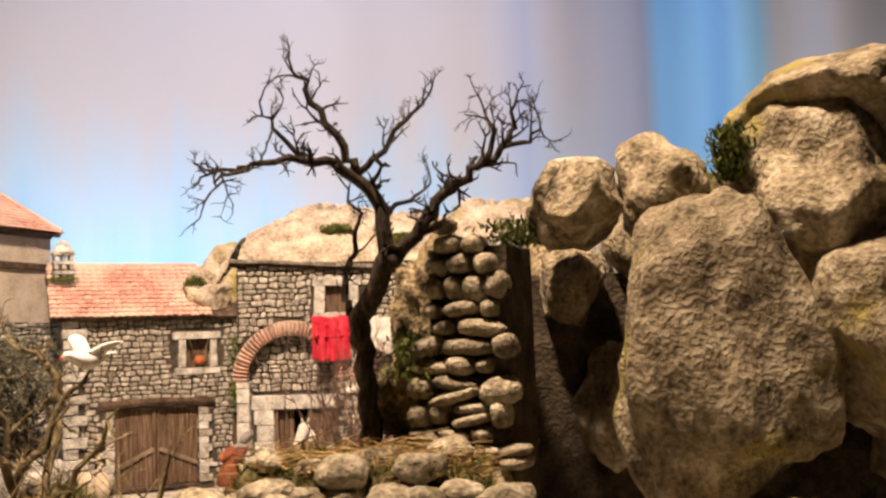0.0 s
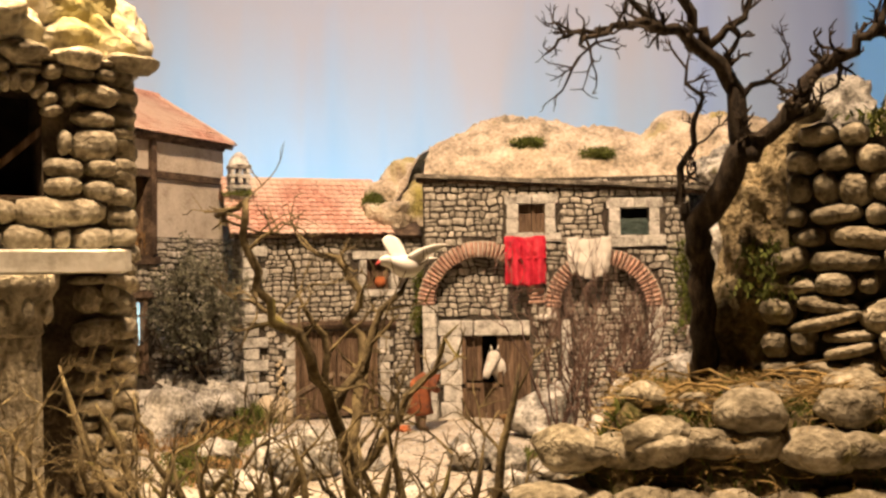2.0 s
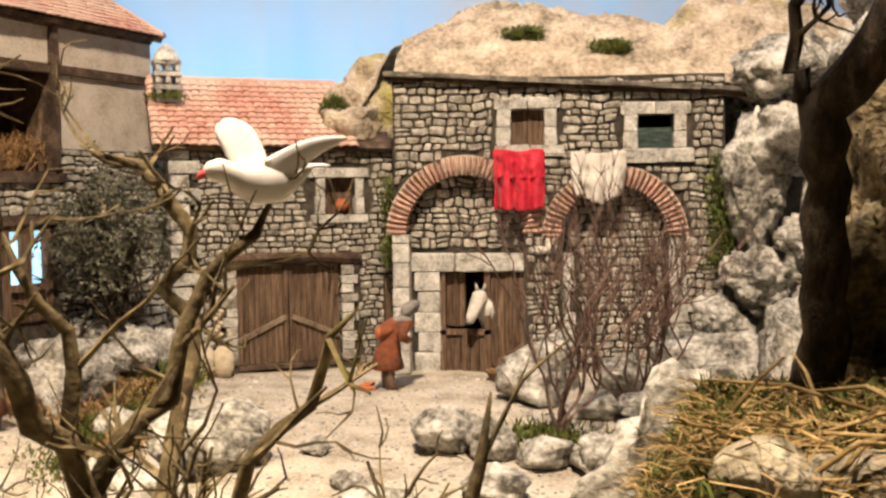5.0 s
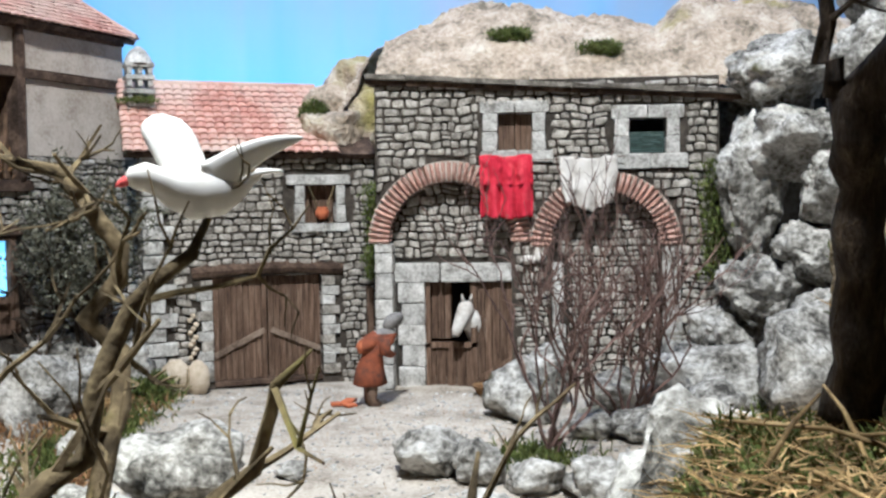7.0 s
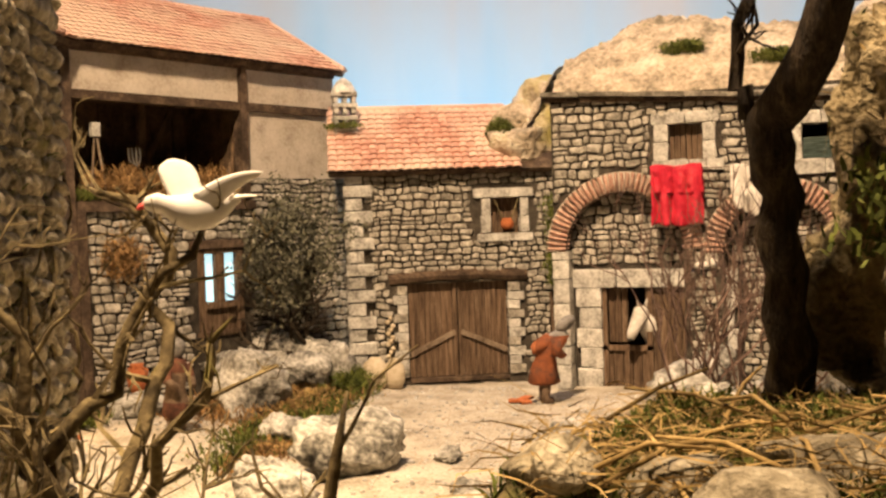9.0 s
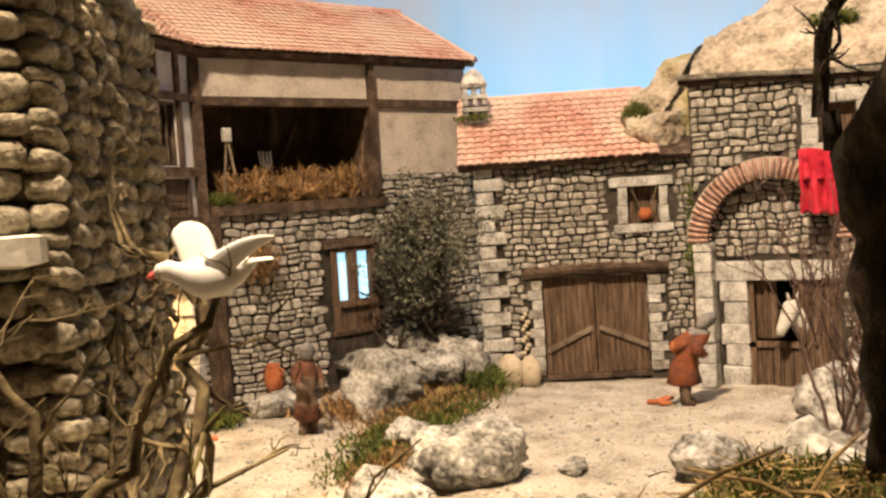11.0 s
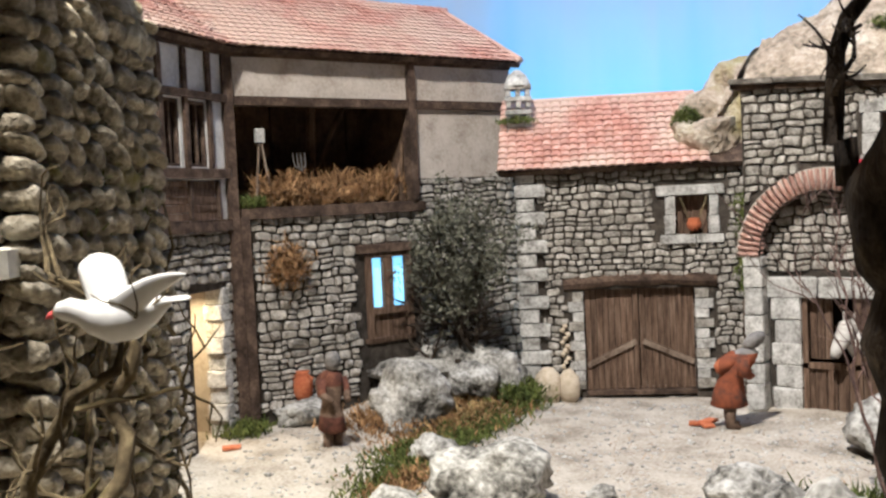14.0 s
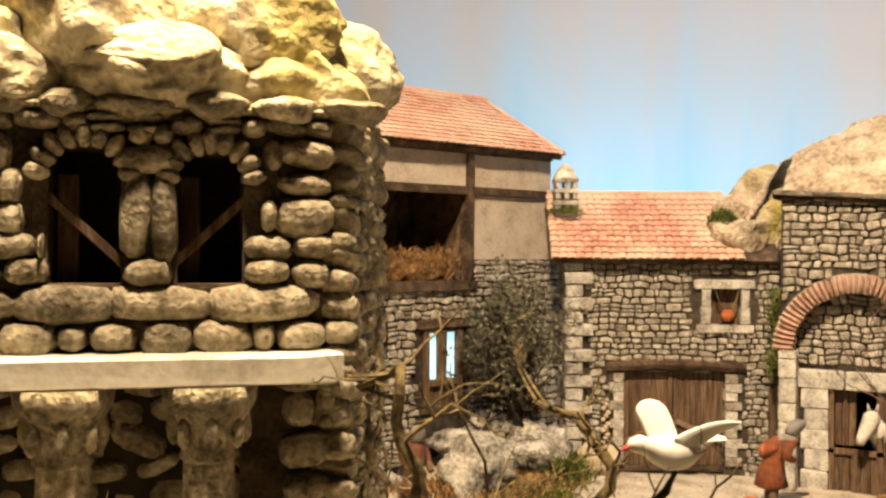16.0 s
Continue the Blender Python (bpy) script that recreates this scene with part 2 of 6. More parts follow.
def sky_cloth():
    """Cloth colour: blue low down, paler and greyer above, with upright streaks of both."""
    m = bpy.data.materials.new("graded_sky_cloth")
    m.use_nodes = True
    n, link = m.node_tree.nodes, m.node_tree.links.new
    tex, sep, mp, streak, ramp = n.new("ShaderNodeTexCoord"), n.new("ShaderNodeSeparateXYZ"), n.new("ShaderNodeMapping"), n.new("ShaderNodeTexNoise"), n.new("ShaderNodeValToRGB")
    link(tex.outputs["Object"], sep.inputs[0])
    link(tex.outputs["Object"], mp.inputs[0])
    mp.inputs["Scale"].default_value = (4.0, 4.0, 0.25)
    streak.inputs["Scale"].default_value = 1.6
    streak.inputs["Detail"].default_value = 3
    link(mp.outputs[0], streak.inputs["Vector"])
    add = n.new("ShaderNodeMath")
    add.operation = "MULTIPLY_ADD"
    link(streak.outputs["Fac"], add.inputs[0])
    add.inputs[1].default_value = 0.9
    link(sep.outputs["Z"], add.inputs[2])
    els = ramp.color_ramp.elements
    els[0].position, els[0].color = 0.45, (0.13, 0.47, 0.80, 1)
    els[1].position, els[1].color = 1.0, (0.47, 0.50, 0.57, 1)
    e = els.new(0.78)
    e.color = (0.36, 0.54, 0.74, 1)
    half = n.new("ShaderNodeMath")
    half.operation = "MULTIPLY"
    half.inputs[1].default_value = 0.72
    link(add.outputs[0], half.inputs[0])
    link(half.outputs[0], ramp.inputs[0])
    # far-end bands: fold shade put into the colour, then a brighter blue
    geo, xyz, span, fold_ramp, lay = n.new("ShaderNodeNewGeometry"), n.new("ShaderNodeSeparateXYZ"), n.new("ShaderNodeMapRange"), n.new("ShaderNodeValToRGB"), n.new("ShaderNodeMix")
    link(geo.outputs["Position"], xyz.inputs[0])
    link(xyz.outputs["X"], span.inputs["Value"])
    span.inputs["From Min"].default_value, span.inputs["From Max"].default_value = 0.4, 1.4
    link(span.outputs[0], fold_ramp.inputs[0])
    de = fold_ramp.color_ramp.elements
    de[0].position, de[0].color = 0.05, (0.36, 0.42, 0.56, 0)
    de[1].position, de[1].color = 0.85, (0.34, 0.42, 0.55, 0.8)
    for at, colour in ((0.18, (0.27, 0.34, 0.52, 0.75)), (0.27, (0.36, 0.42, 0.55, 0.5)), (0.40, (0.24, 0.31, 0.47, 0.85)), (0.48, (0.22, 0.29, 0.46, 0.9)), (0.52, (0.18, 0.48, 0.86, 1)), (0.70, (0.18, 0.48, 0.86, 1)), (0.75, (0.34, 0.42, 0.55, 0.8))):
        e = de.new(at)
        e.color = colour
    lay.data_type = "RGBA"
    link(fold_ramp.outputs["Alpha"], lay.inputs["Factor"])
    link(ramp.outputs[0], lay.inputs[6])
    link(fold_ramp.outputs["Color"], lay.inputs[7])
    b = n["Principled BSDF"]
    b.inputs["Roughness"].default_value = 0.95
    link(lay.outputs[2], b.inputs["Base Color"])
    return m


CLOTH = sky_cloth()
ROOM = mat("dark_room_wall", [(0.02, 0.018, 0.016), (0.03, 0.027, 0.024), (0.04, 0.036, 0.032)], 3, vary=0.0, bump=0.1)


def glowing(name, colour, strength):
    m = bpy.data.materials.new(name)
    m.use_nodes = True
    b = m.node_tree.nodes["Principled BSDF"]
    b.inputs["Base Color"].default_value = (*colour, 1)
    b.inputs["Emission Color"].default_value = (*colour, 1)
    b.inputs["Emission Strength"].default_value = strength
    return m


LIT = glowing("lit_window_pane", (0.42, 0.80, 1.0), 1.25)


# ---- mesh tools; all lengths in them are centimetres ----
CM = 0.01


def thing(name, base, label, category, group="", kind=""):
    ob = new(name)
    ob.empty_display_size = 0.01
    ob.location = Vector(base) * CM
    return tagged(ob, label, category, group, kind)


def base_of(parent):
    p = Vector((0, 0, 0))
    while parent is not None:
        p += parent.location
        parent = parent.parent
    return p


def mesh(name, verts, faces, material, smooth=False):
    me = bpy.data.meshes.new(name)
    me.from_pydata([tuple(v) for v in verts], [], [tuple(f) for f in faces])
    me.materials.append(material)
    if smooth:
        me.shade_smooth()
    me.update()
    return me


def part(name, vf, material, parent=None, label="", smooth=False, kind="", category="", group=""):
    """One mesh object from (verts, faces) in world centimetres, under a thing or on its own."""
    v = np.asarray(vf[0], float) * CM
    at = np.array(base_of(parent))
    if parent is None:
        at = np.array([v[:, 0].mean(), v[:, 1].mean(), v[:, 2].min()])
    me = mesh(name, v - at, vf[1], material, smooth)
    ob = new(name, me)
    ob.parent = parent
    if parent is None:
        ob.location = at
    return tagged(ob, label, category, group, kind)


def pieces(name, shapes, material, parent, label=""):
    for vf in shapes:
        part(name, vf, material, parent, label)


def join(parts):
    vs, fs, k = [], [], 0
    for v, f in parts:
        vs.append(np.asarray(v, float))
        fs += [tuple(i + k for i in face) for face in f]
        k += len(v)
    return np.concatenate(vs), fs


def box(a, b, bev=0.0):
    """A box between two corners, its upright and lying edges bevelled."""
    a, b = np.minimum(a, b).astype(float), np.maximum(a, b).astype(float)
    bm = bmesh.new()
    bmesh.ops.create_cube(bm, size=1.0)
    for v in bm.verts:
        v.co = Vector(((a + b) / 2 + np.array(v.co) * (b - a)).tolist())
    if bev:
        bmesh.ops.bevel(bm, geom=bm.edges[:], offset=bev, segments=2, affect="EDGES", profile=0.6)
    return take(bm)


def take(bm):
    bm.verts.index_update()
    vf = [tuple(v.co) for v in bm.verts], [tuple(v.index for v in f.verts) for f in bm.faces]
    bm.free()
    return vf


def rotz(vf, angle, at=(0, 0, 0)):
    v = np.asarray(vf[0], float) - at
    c, s = math.cos(angle), math.sin(angle)
    return np.c_[v[:, 0] * c - v[:, 1] * s, v[:, 0] * s + v[:, 1] * c, v[:, 2]] + at, vf[1]


class Wall:
    """A wall's own plan: u along it, z up, out towards the yard."""

    def __init__(self, a, b):
        self.a = np.array([a[0], a[1], 0.0])
        d = np.array([b[0] - a[0], b[1] - a[1], 0.0])
        self.length = float(np.linalg.norm(d))
        self.d = d / self.length
        self.n = np.array([self.d[1], -self.d[0], 0.0])

    def at(self, u, z, out=0.0):
        return self.a + self.d * u + self.n * out + np.array([0, 0, z])

    def put(self, vf):
        v = np.asarray(vf[0], float)
        return self.a + v[:, :1] * self.d - v[:, 1:2] * self.n + v[:, 2:] * np.array([[0, 0, 1.0]]), vf[1]

    def matrix(self):
        m = Matrix.Identity(4)
        for i in range(3):
            m[i][0], m[i][1], m[i][2] = self.d[i], -self.n[i], (0, 0, 1)[i]
        return m


def pebble(seed, square=0.55, rough=0.12, cuts=1):
    """A rounded stone of unit size with few triangles."""
    rng = np.random.default_rng(seed)
    bm = bmesh.new()
    bmesh.ops.create_cube(bm, size=1.0)
    bmesh.ops.subdivide_edges(bm, edges=bm.edges[:], cuts=cuts, use_grid_fill=True)
    v, f = take(bm)
    v = np.array(v)
    r = np.linalg.norm(v, axis=1, keepdims=True)
    v = v * (square + (1 - square) * 0.62 / np.maximum(r, 1e-6))
    v *= 1 + rng.normal(0, rough, v.shape)
    return v, f


PEBBLES = [pebble(s, 0.58, 0.10) for s in range(10)]
ROUND = [pebble(s + 40, 0.16, 0.055, 2) for s in range(12)]


def stones(wall, cells, material, parent, name="stone", limit=300, thick=1.0, out=0.25, shapes=PEBBLES, near=None, jitter=0.0):
    """Lays one stone in each cell (u0, u1, z0, z1, tilt); the first three hundred are parts, the rest one joined part."""
    rng = np.random.default_rng(len(cells))
    cells = list(cells)
    if near is not None and len(cells) > limit:
        cells.sort(key=near)
    bv = np.array(base_of(parent))
    shared = [mesh(name, np.asarray(v) * CM, f, material, True) for v, f in shapes]
    rest, rot = [], wall.matrix()
    for i, (u0, u1, z0, z1, tilt) in enumerate(cells):
        k = int(rng.integers(len(shapes)))
        w, h, t = (u1 - u0) * 0.95, (z1 - z0) * 0.93, thick * rng.uniform(0.85, 1.2)
        p = wall.at((u0 + u1) / 2, (z0 + z1) / 2, out - t / 2 + rng.uniform(0.0, 0.18))
        if jitter:
            w, h, tilt = w * rng.uniform(0.82, 1.12), h * rng.uniform(0.8, 1.15), tilt + rng.normal(0, 0.5) * jitter
            p = p + wall.n * rng.normal(0, 0.5) * jitter + np.array([0, 0, rng.normal(0, 0.35) * jitter])
        if i < limit:
            ob = new(name, shared[k])
            ob.parent = parent
            ob.matrix_basis = Matrix.Translation(Vector(p * CM) - Vector(bv)) @ rot @ Matrix.Rotation(tilt, 4, "Y") @ Matrix.Diagonal((w, t, h, 1))
        else:
            v, f = np.array(shapes[k][0]) * (w, t, h), shapes[k][1]
            c, s = math.cos(tilt), math.sin(tilt)
            v = np.c_[v[:, 0] * c + v[:, 2] * s, v[:, 1], -v[:, 0] * s + v[:, 2] * c]
            rest.append((p + v[:, :1] * wall.d - v[:, 1:2] * wall.n + v[:, 2:] * np.array([[0, 0, 1.0]]), f))
    if rest:
        part("rubble_fill", join(rest), material, parent, smooth=True, kind="stuff")


def rubble(wall, cells, material, parent, name="stone", limit=300, thick=1.0, out=0.3, near=None, seed=0):
    """Fitted rubble: each cell becomes a flat-faced, uneven stone whose joints follow one winding pattern."""
    rng = np.random.default_rng(len(cells) + seed)
    cells = list(cells)
    if near is not None:
        cells.sort(key=near)
    outline = [(-1, -0.68), (-0.76, -1), (0.1, -1.04), (0.78, -1), (1, -0.62), (1, 0.66), (0.74, 1), (-0.05, 1.05), (-0.78, 1), (-1, 0.64)]
    k = len(outline)
    faces = [(i, (i + 1) % k, k + (i + 1) % k, k + i) for i in range(k)]
    faces += [(k + i, k + (i + 1) % k, 2 * k + (i + 1) % k, 2 * k + i) for i in range(k)]
    faces += [(2 * k + i, 2 * k + (i + 1) % k, 3 * k) for i in range(k)]
    rest = []
    for n, (u0, u1, z0, z1, tilt) in enumerate(cells):
        cu, cz, w, h = (u0 + u1) / 2, (z0 + z1) / 2, (u1 - u0) / 2 - 0.10, (z1 - z0) / 2 - 0.085
        ring = []
        for a, b in outline:
            u, z = cu + a * w * rng.uniform(0.93, 1.03), cz + b * h * rng.uniform(0.92, 1.03)
            q = Vector((u * 0.42, z * 0.42, seed * 3.1))
            ring.append((u + 0.5 * noise.noise(q), z + 0.45 * noise.noise(q + Vector((9, 4, 2)))))
        mu, mz = np.mean([p[0] for p in ring]), np.mean([p[1] for p in ring])
        face, su, sz = out + rng.uniform(-0.08, 0.16), rng.normal(0, 0.09), rng.normal(-0.05, 0.09)
        v = [(u, thick - out, z) for u, z in ring]
        v += [(u, -(face - 0.26), z) for u, z in ring]
        v += [(mu + (u - mu) * 0.80, -(face + su * (u - mu) + sz * (z - mz) + rng.normal(0, 0.03)), mz + (z - mz) * 0.76) for u, z in ring]
        v.append((mu, -(face + rng.uniform(0.0, 0.1)), mz))
        vf = wall.put((v, faces))
        if n < limit:
            part(name, vf, material, parent)
        else:
            rest.append(vf)
    if rest:
        part("rubble_fill", join(rest), material, parent, kind="stuff")


def courses(u0, u1, z0, z1, height, width, seed, free):
    """Cells of rubble courses within u0..u1 and z0..z1 where free(u, z) holds."""
    rng = np.random.default_rng(seed)
    cells, z = [], z0
    while z < z1 - 0.35 * height:
        h = min(height * rng.uniform(0.75, 1.3), z1 - z)
        u = u0
        while u < u1 - 0.3:
            w = min(width * rng.uniform(0.55, 1.55), u1 - u)
            if u1 - u - w < 0.5:
                w = u1 - u
            if free(u + w / 2, z + h / 2) and free(u + 0.1 * w, z + h / 2) and free(u + 0.9 * w, z + h / 2):
                if h > 1.1 * height and rng.random() < 0.35:
                    cells.append((u, u + w, z, z + h * 0.5, 0))
                    cells.append((u, u + w, z + h * 0.5, z + h, 0))
                else:
                    dz = rng.uniform(-0.08, 0.08)
                    cells.append((u, u + w, z + dz, z + h + dz, rng.uniform(-0.05, 0.05)))
            elif free(u + w / 2, z + h / 2):
                for a, b in ((0.0, 0.5), (0.5, 1.0)):
                    if free(u + a * w, z + h / 2) and free(u + b * w, z + h / 2):
                        cells.append((u + a * w, u + b * w, z, z + h, 0))
            u += w
        z += h
    return cells


def slab_with_holes(wall, u0, u1, z0, z1, holes, thick, grid=1.0, out=0.0, top=None):
    """A wall of real thickness whose openings go right through."""
    us = sorted({u0, u1, *[h[0] for h in holes], *[h[1] for h in holes]})
    zs = sorted({z0, z1, *[h[2] for h in holes], *[h[3] for h in holes]})
    us = [u for u in us if u0 <= u <= u1]
    zs = [z for z in zs if z0 <= z <= z1]
    boxes = []
    for a, b in zip(us, us[1:]):
        run = None
        for c, d in zip(zs, zs[1:]):
            hole = any(h[0] <= (a + b) / 2 <= h[1] and h[2] <= (c + d) / 2 <= h[3] for h in holes)
            if hole:
                if run:
                    boxes.append((a, b, *run))
                run = None
            else:
                run = (run[0] if run else c, d)
        if run:
            boxes.append((a, b, *run))
    return [wall.put(box((a, -out, c), (b, thick - out, d))) for a, b, c, d in boxes]


def boulder(seed, size, at, turn=0.0, detail=3, rough=0.28, facet=0.5):
    """An uneven rock: a ball cut by random planes and roughened at three scales."""
    rng = np.random.default_rng(seed)
    bm = bmesh.new()
    bmesh.ops.create_icosphere(bm, subdivisions=detail, radius=1.0)
    v, f = take(bm)
    v = np.array(v)
    for _ in range(9):
        q = rng.normal(size=3)
        q /= np.linalg.norm(q)
        far, cut = v @ q, rng.uniform(0.6, 0.88)
        v -= np.outer(np.maximum(far - cut, 0) * facet * 1.6, q)
    off = rng.uniform(0, 50, 3)
    for s, a in ((1.6, rough), (4.0, rough * 0.4), (9.0, rough * 0.18)):
        v *= (1 + a * np.array([noise.noise(Vector((p * s + off).tolist())) for p in v]))[:, None]
    if rough > 0.18:
        for s, a in ((2.3, 0.09), (5.5, 0.07)):
            v *= (1.03 - a * np.array([1 - min(1.0, 5 * abs(noise.noise(Vector((p * s + off + 7).tolist())))) for p in v]))[:, None]
    v *= np.array(size) / 2
    c, s = math.cos(turn), math.sin(turn)
    v = np.c_[v[:, 0] * c - v[:, 1] * s, v[:, 0] * s + v[:, 1] * c, v[:, 2]]
    return v + np.array(at), f


def tube(points, radii, sides=6):
    """A tapered limb along a bent line."""
    pts = [Vector(p) for p in points]
    vs, fs = [], []
    for i, p in enumerate(pts):
        way = (pts[min(i + 1, len(pts) - 1)] - pts[max(i - 1, 0)]).normalized()
        side = way.cross(Vector((0.31, 0.9, 0.2))).normalized()
        up = way.cross(side)
        for k in range(sides):
            a = 2 * math.pi * k / sides
            vs.append(p + (side * math.cos(a) + up * math.sin(a)) * radii[i])
    for i in range(len(pts) - 1):
        for k in range(sides):
            j = (k + 1) % sides
            fs.append((i * sides + k, i * sides + j, (i + 1) * sides + j, (i + 1) * sides + k))
    n = len(vs)
    fs.append(tuple(range(sides - 1, -1, -1)))
    fs.append(tuple(range(n - sides, n)))
    return np.array([tuple(v) for v in vs]), fs


def bend(points, radii, rng, wiggle=0.3, steps=3):
    """A limb through the given joints with small kinks between them."""
    p = np.array(points, float)
    t = np.linspace(0, len(p) - 1, (len(p) - 1) * steps + 1)
    q = np.c_[[np.interp(t, range(len(p)), p[:, i]) for i in range(3)]].T
    q[1:-1] += rng.normal(0, wiggle, q[1:-1].shape)
    r = np.interp(t, np.linspace(0, len(p) - 1, len(radii)), radii)
    return q, r


def sprout(rng, start, way, length, radius, depth, out, spread=0.7, up=0.15, sides=4, kids=3):
    """Twigs that fork again and again; appends tubes to out."""
    n = max(3, int(length / 1.2))
    pts, p, w = [np.array(start, float)], np.array(start, float), np.array(way, float) / np.linalg.norm(way)
    for _ in range(n):
        w = w + rng.normal(0, 0.22, 3) + np.array([0, 0, up * 0.3])
        w /= np.linalg.norm(w)
        p = p + w * length / n
        pts.append(p.copy())
    out.append(tube(pts, np.linspace(radius, radius * 0.45, len(pts)), sides))
    if depth > 0:
        for _ in range(kids):
            i = int(rng.integers(max(1, n // 3), n + 1))
            side = rng.normal(size=3)
            side -= w * (side @ w)
            side /= np.linalg.norm(side)
            sprout(rng, pts[i], w * (1 - spread * 0.5) + side * spread + np.array([0, 0, up]), length * rng.uniform(0.45, 0.75), radius * 0.6, depth - 1, out, spread, up, sides, kids)


def blades(rng, spots, length, width, lean=0.5, droop=0.3, flat=1.0):
    """Many thin tapered blades, each a bent strip with two sides."""
    vs, fs = [], []
    for p in spots:
        w = rng.normal(0, lean, 3)
        w[2] = (abs(w[2]) + 0.6) * flat
        w /= np.linalg.norm(w)
        side = np.cross(w, rng.normal(size=3))
        side /= np.linalg.norm(side)
        ln = length * rng.uniform(0.5, 1.3)
        mid = np.array(p) + w * ln * 0.55
        tip = np.array(p) + w * ln + np.array([0, 0, -droop * ln * rng.random()]) + side * 0.2 * ln * rng.normal()
        k = len(vs)
        vs += [np.array(p) - side * width / 2, np.array(p) + side * width / 2, mid + side * width * 0.4, mid - side * width * 0.4, tip]
        fs += [(k, k + 1, k + 2, k + 3), (k + 3, k + 2, k + 4)]
    return np.array(vs), fs


def lathe(profile, at, sides=20, squash=1.0):
    vs, fs = [], []
    for r, z in profile:
        for k in range(sides):
            a = 2 * math.pi * k / sides
            vs.append((at[0] + r * math.cos(a), at[1] + r * math.sin(a) * squash, at[2] + z))
    for i in range(len(profile) - 1):
        for k in range(sides):
            j = (k + 1) % sides
            fs.append((i * sides + k, i * sides + j, (i + 1) * sides + j, (i + 1) * sides + k))
    fs.append(tuple(range(sides - 1, -1, -1)))
    fs.append(tuple(range(len(vs) - sides, len(vs))))
    return np.array(vs), fs


# ---- setting ----
def lump(x, y, cx, cy, rx, ry, h):
    return h * math.exp(-(((x - cx) / rx) ** 2 + ((y - cy) / ry) ** 2))


def ground_z(x, y):
    z = 0.55 * noise.noise(Vector((x * 0.09, y * 0.09, 3.0))) + 0.22 * noise.noise(Vector((x * 0.33, y * 0.33, 8.0)))
    z += lump(x, y, -43, -5, 9, 11, 6.5) + lump(x, y, 56, -22, 13, 20, 7) + lump(x, y, -34, -14, 5, 8, 2.0)
    z += lump(x, y, 44, -88, 22, 16, 9) + lump(x, y, -40, -95, 26, 18, 3)
    z -= 1.2 * max(0.0, min(1.0, (-45 - y) / 40))
    return z


def sheet(x0, x1, y0, y1, nx, ny, height):
    xs, ys = np.linspace(x0, x1, nx), np.linspace(y0, y1, ny)
    v = [(x, y, height(x, y)) for y in ys for x in xs]
    f = [(j * nx + i, j * nx + i + 1, (j + 1) * nx + i + 1, (j + 1) * nx + i) for j in range(ny - 1) for i in range(nx - 1)]
    return v, f


part("ground", sheet(-150, 150, -260, 120, 190, 240, ground_z), SAND, label="pale sandy trodden yard ground", smooth=True, kind="structure", category="ground")


def drape(s, z):
    """The hung cloth: a wide bow behind the scene with soft upright folds."""
    a = s * 1.35
    fold = 4.5 * math.sin(s * 21) + 2.2 * math.sin(s * 47 + 1.3) + 1.2 * noise.noise(Vector((s * 9, z * 0.01, 2)))
    fold *= 0.25 + 1.6 * max(0.0, min(1.0, (s - 0.1) / 0.4))
    r = 150 + fold
    return 20 + r * math.sin(a), -62 + r * math.cos(a), z


cols, rows = 260, 14
verts = [drape(-1 + 2 * i / (cols - 1), -5 + 255 * j / (rows - 1)) for j in range(rows) for i in range(cols)]
faces = [(j * cols + i, j * cols + i + 1, (j + 1) * cols + i + 1, (j + 1) * cols + i) for j in range(rows - 1) for i in range(cols - 1)]
part("backdrop", (verts, faces), CLOTH, label="pale blue backdrop cloth hanging in soft folds", smooth=True, kind="structure", category="backdrop")

for nm, a, b in (
    ("wall_south", (-300, -404, -100), (300, -400, 300)),
    ("wall_west", (-304, -400, -100), (-300, 300, 300)),
    ("wall_east", (300, -400, -100), (304, 300, 300)),
    ("wall_north", (-300, 300, -100), (300, 304, 300)),
    ("ceiling", (-304, -404, 300), (304, 304, 304)),
    ("floor", (-304, -404, -104), (304, 304, -100)),
):
    part(nm, box(a, b), ROOM, label="plain dark exhibition room " + nm.split("_")[0], kind="structure", category=nm.split("_")[0])


# the pale hill on which the stone house leans
HILL_X = [-22, -17, -10, -5, 3, 11, 18, 24, 36, 40, 48, 57, 64, 74, 90]
HILL_Z = [36, 40, 44, 46, 50, 52.5, 52, 50.5, 49.5, 52.5, 53, 51, 48, 44, 36]


def hill_z(x, y):
    if x < -1.8 and y < -2.6 + (x + 31) * 0.482:
        return -60.0
    top = float(np.interp(x, HILL_X, HILL_Z))
    foot = 39.2 - 0.06 * max(x, -5)
    if x < -3:
        foot = 39.2 - min(1.0, (-3 - x) / 2.5) * 12
    t = max(0.0, min(1.0, (y + 0.5 - 0.9 * max(0.0, -3 - x)) / 17))
    z = foot + (top - foot) * math.sin(t * math.pi / 2) ** 0.8
    if y > 22:
        z -= (y - 22) * 1.1
    z += 1.6 * noise.noise(Vector((x * 0.12, y * 0.12, 1))) * t + 0.9 * noise.noise(Vector((x * 0.35, y * 0.35, 5))) + 0.9 * abs(noise.noise(Vector((x * 0.45, y * 0.6, 7)))) + 0.7 * abs(noise.noise(Vector((x * 0.9, y * 1.1, 7)))) + 0.4 * abs(noise.noise(Vector((x * 1.9, y * 1.9, 2)))) - 0.6
    return z


hv, hf = sheet(-15, 88, 0.3, 50, 300, 170, hill_z)
hf = [f for f in hf if min(hv[i][2] for i in f) > 0]
hv = [(x, y, max(z, 0.0)) for x, y, z in hv]
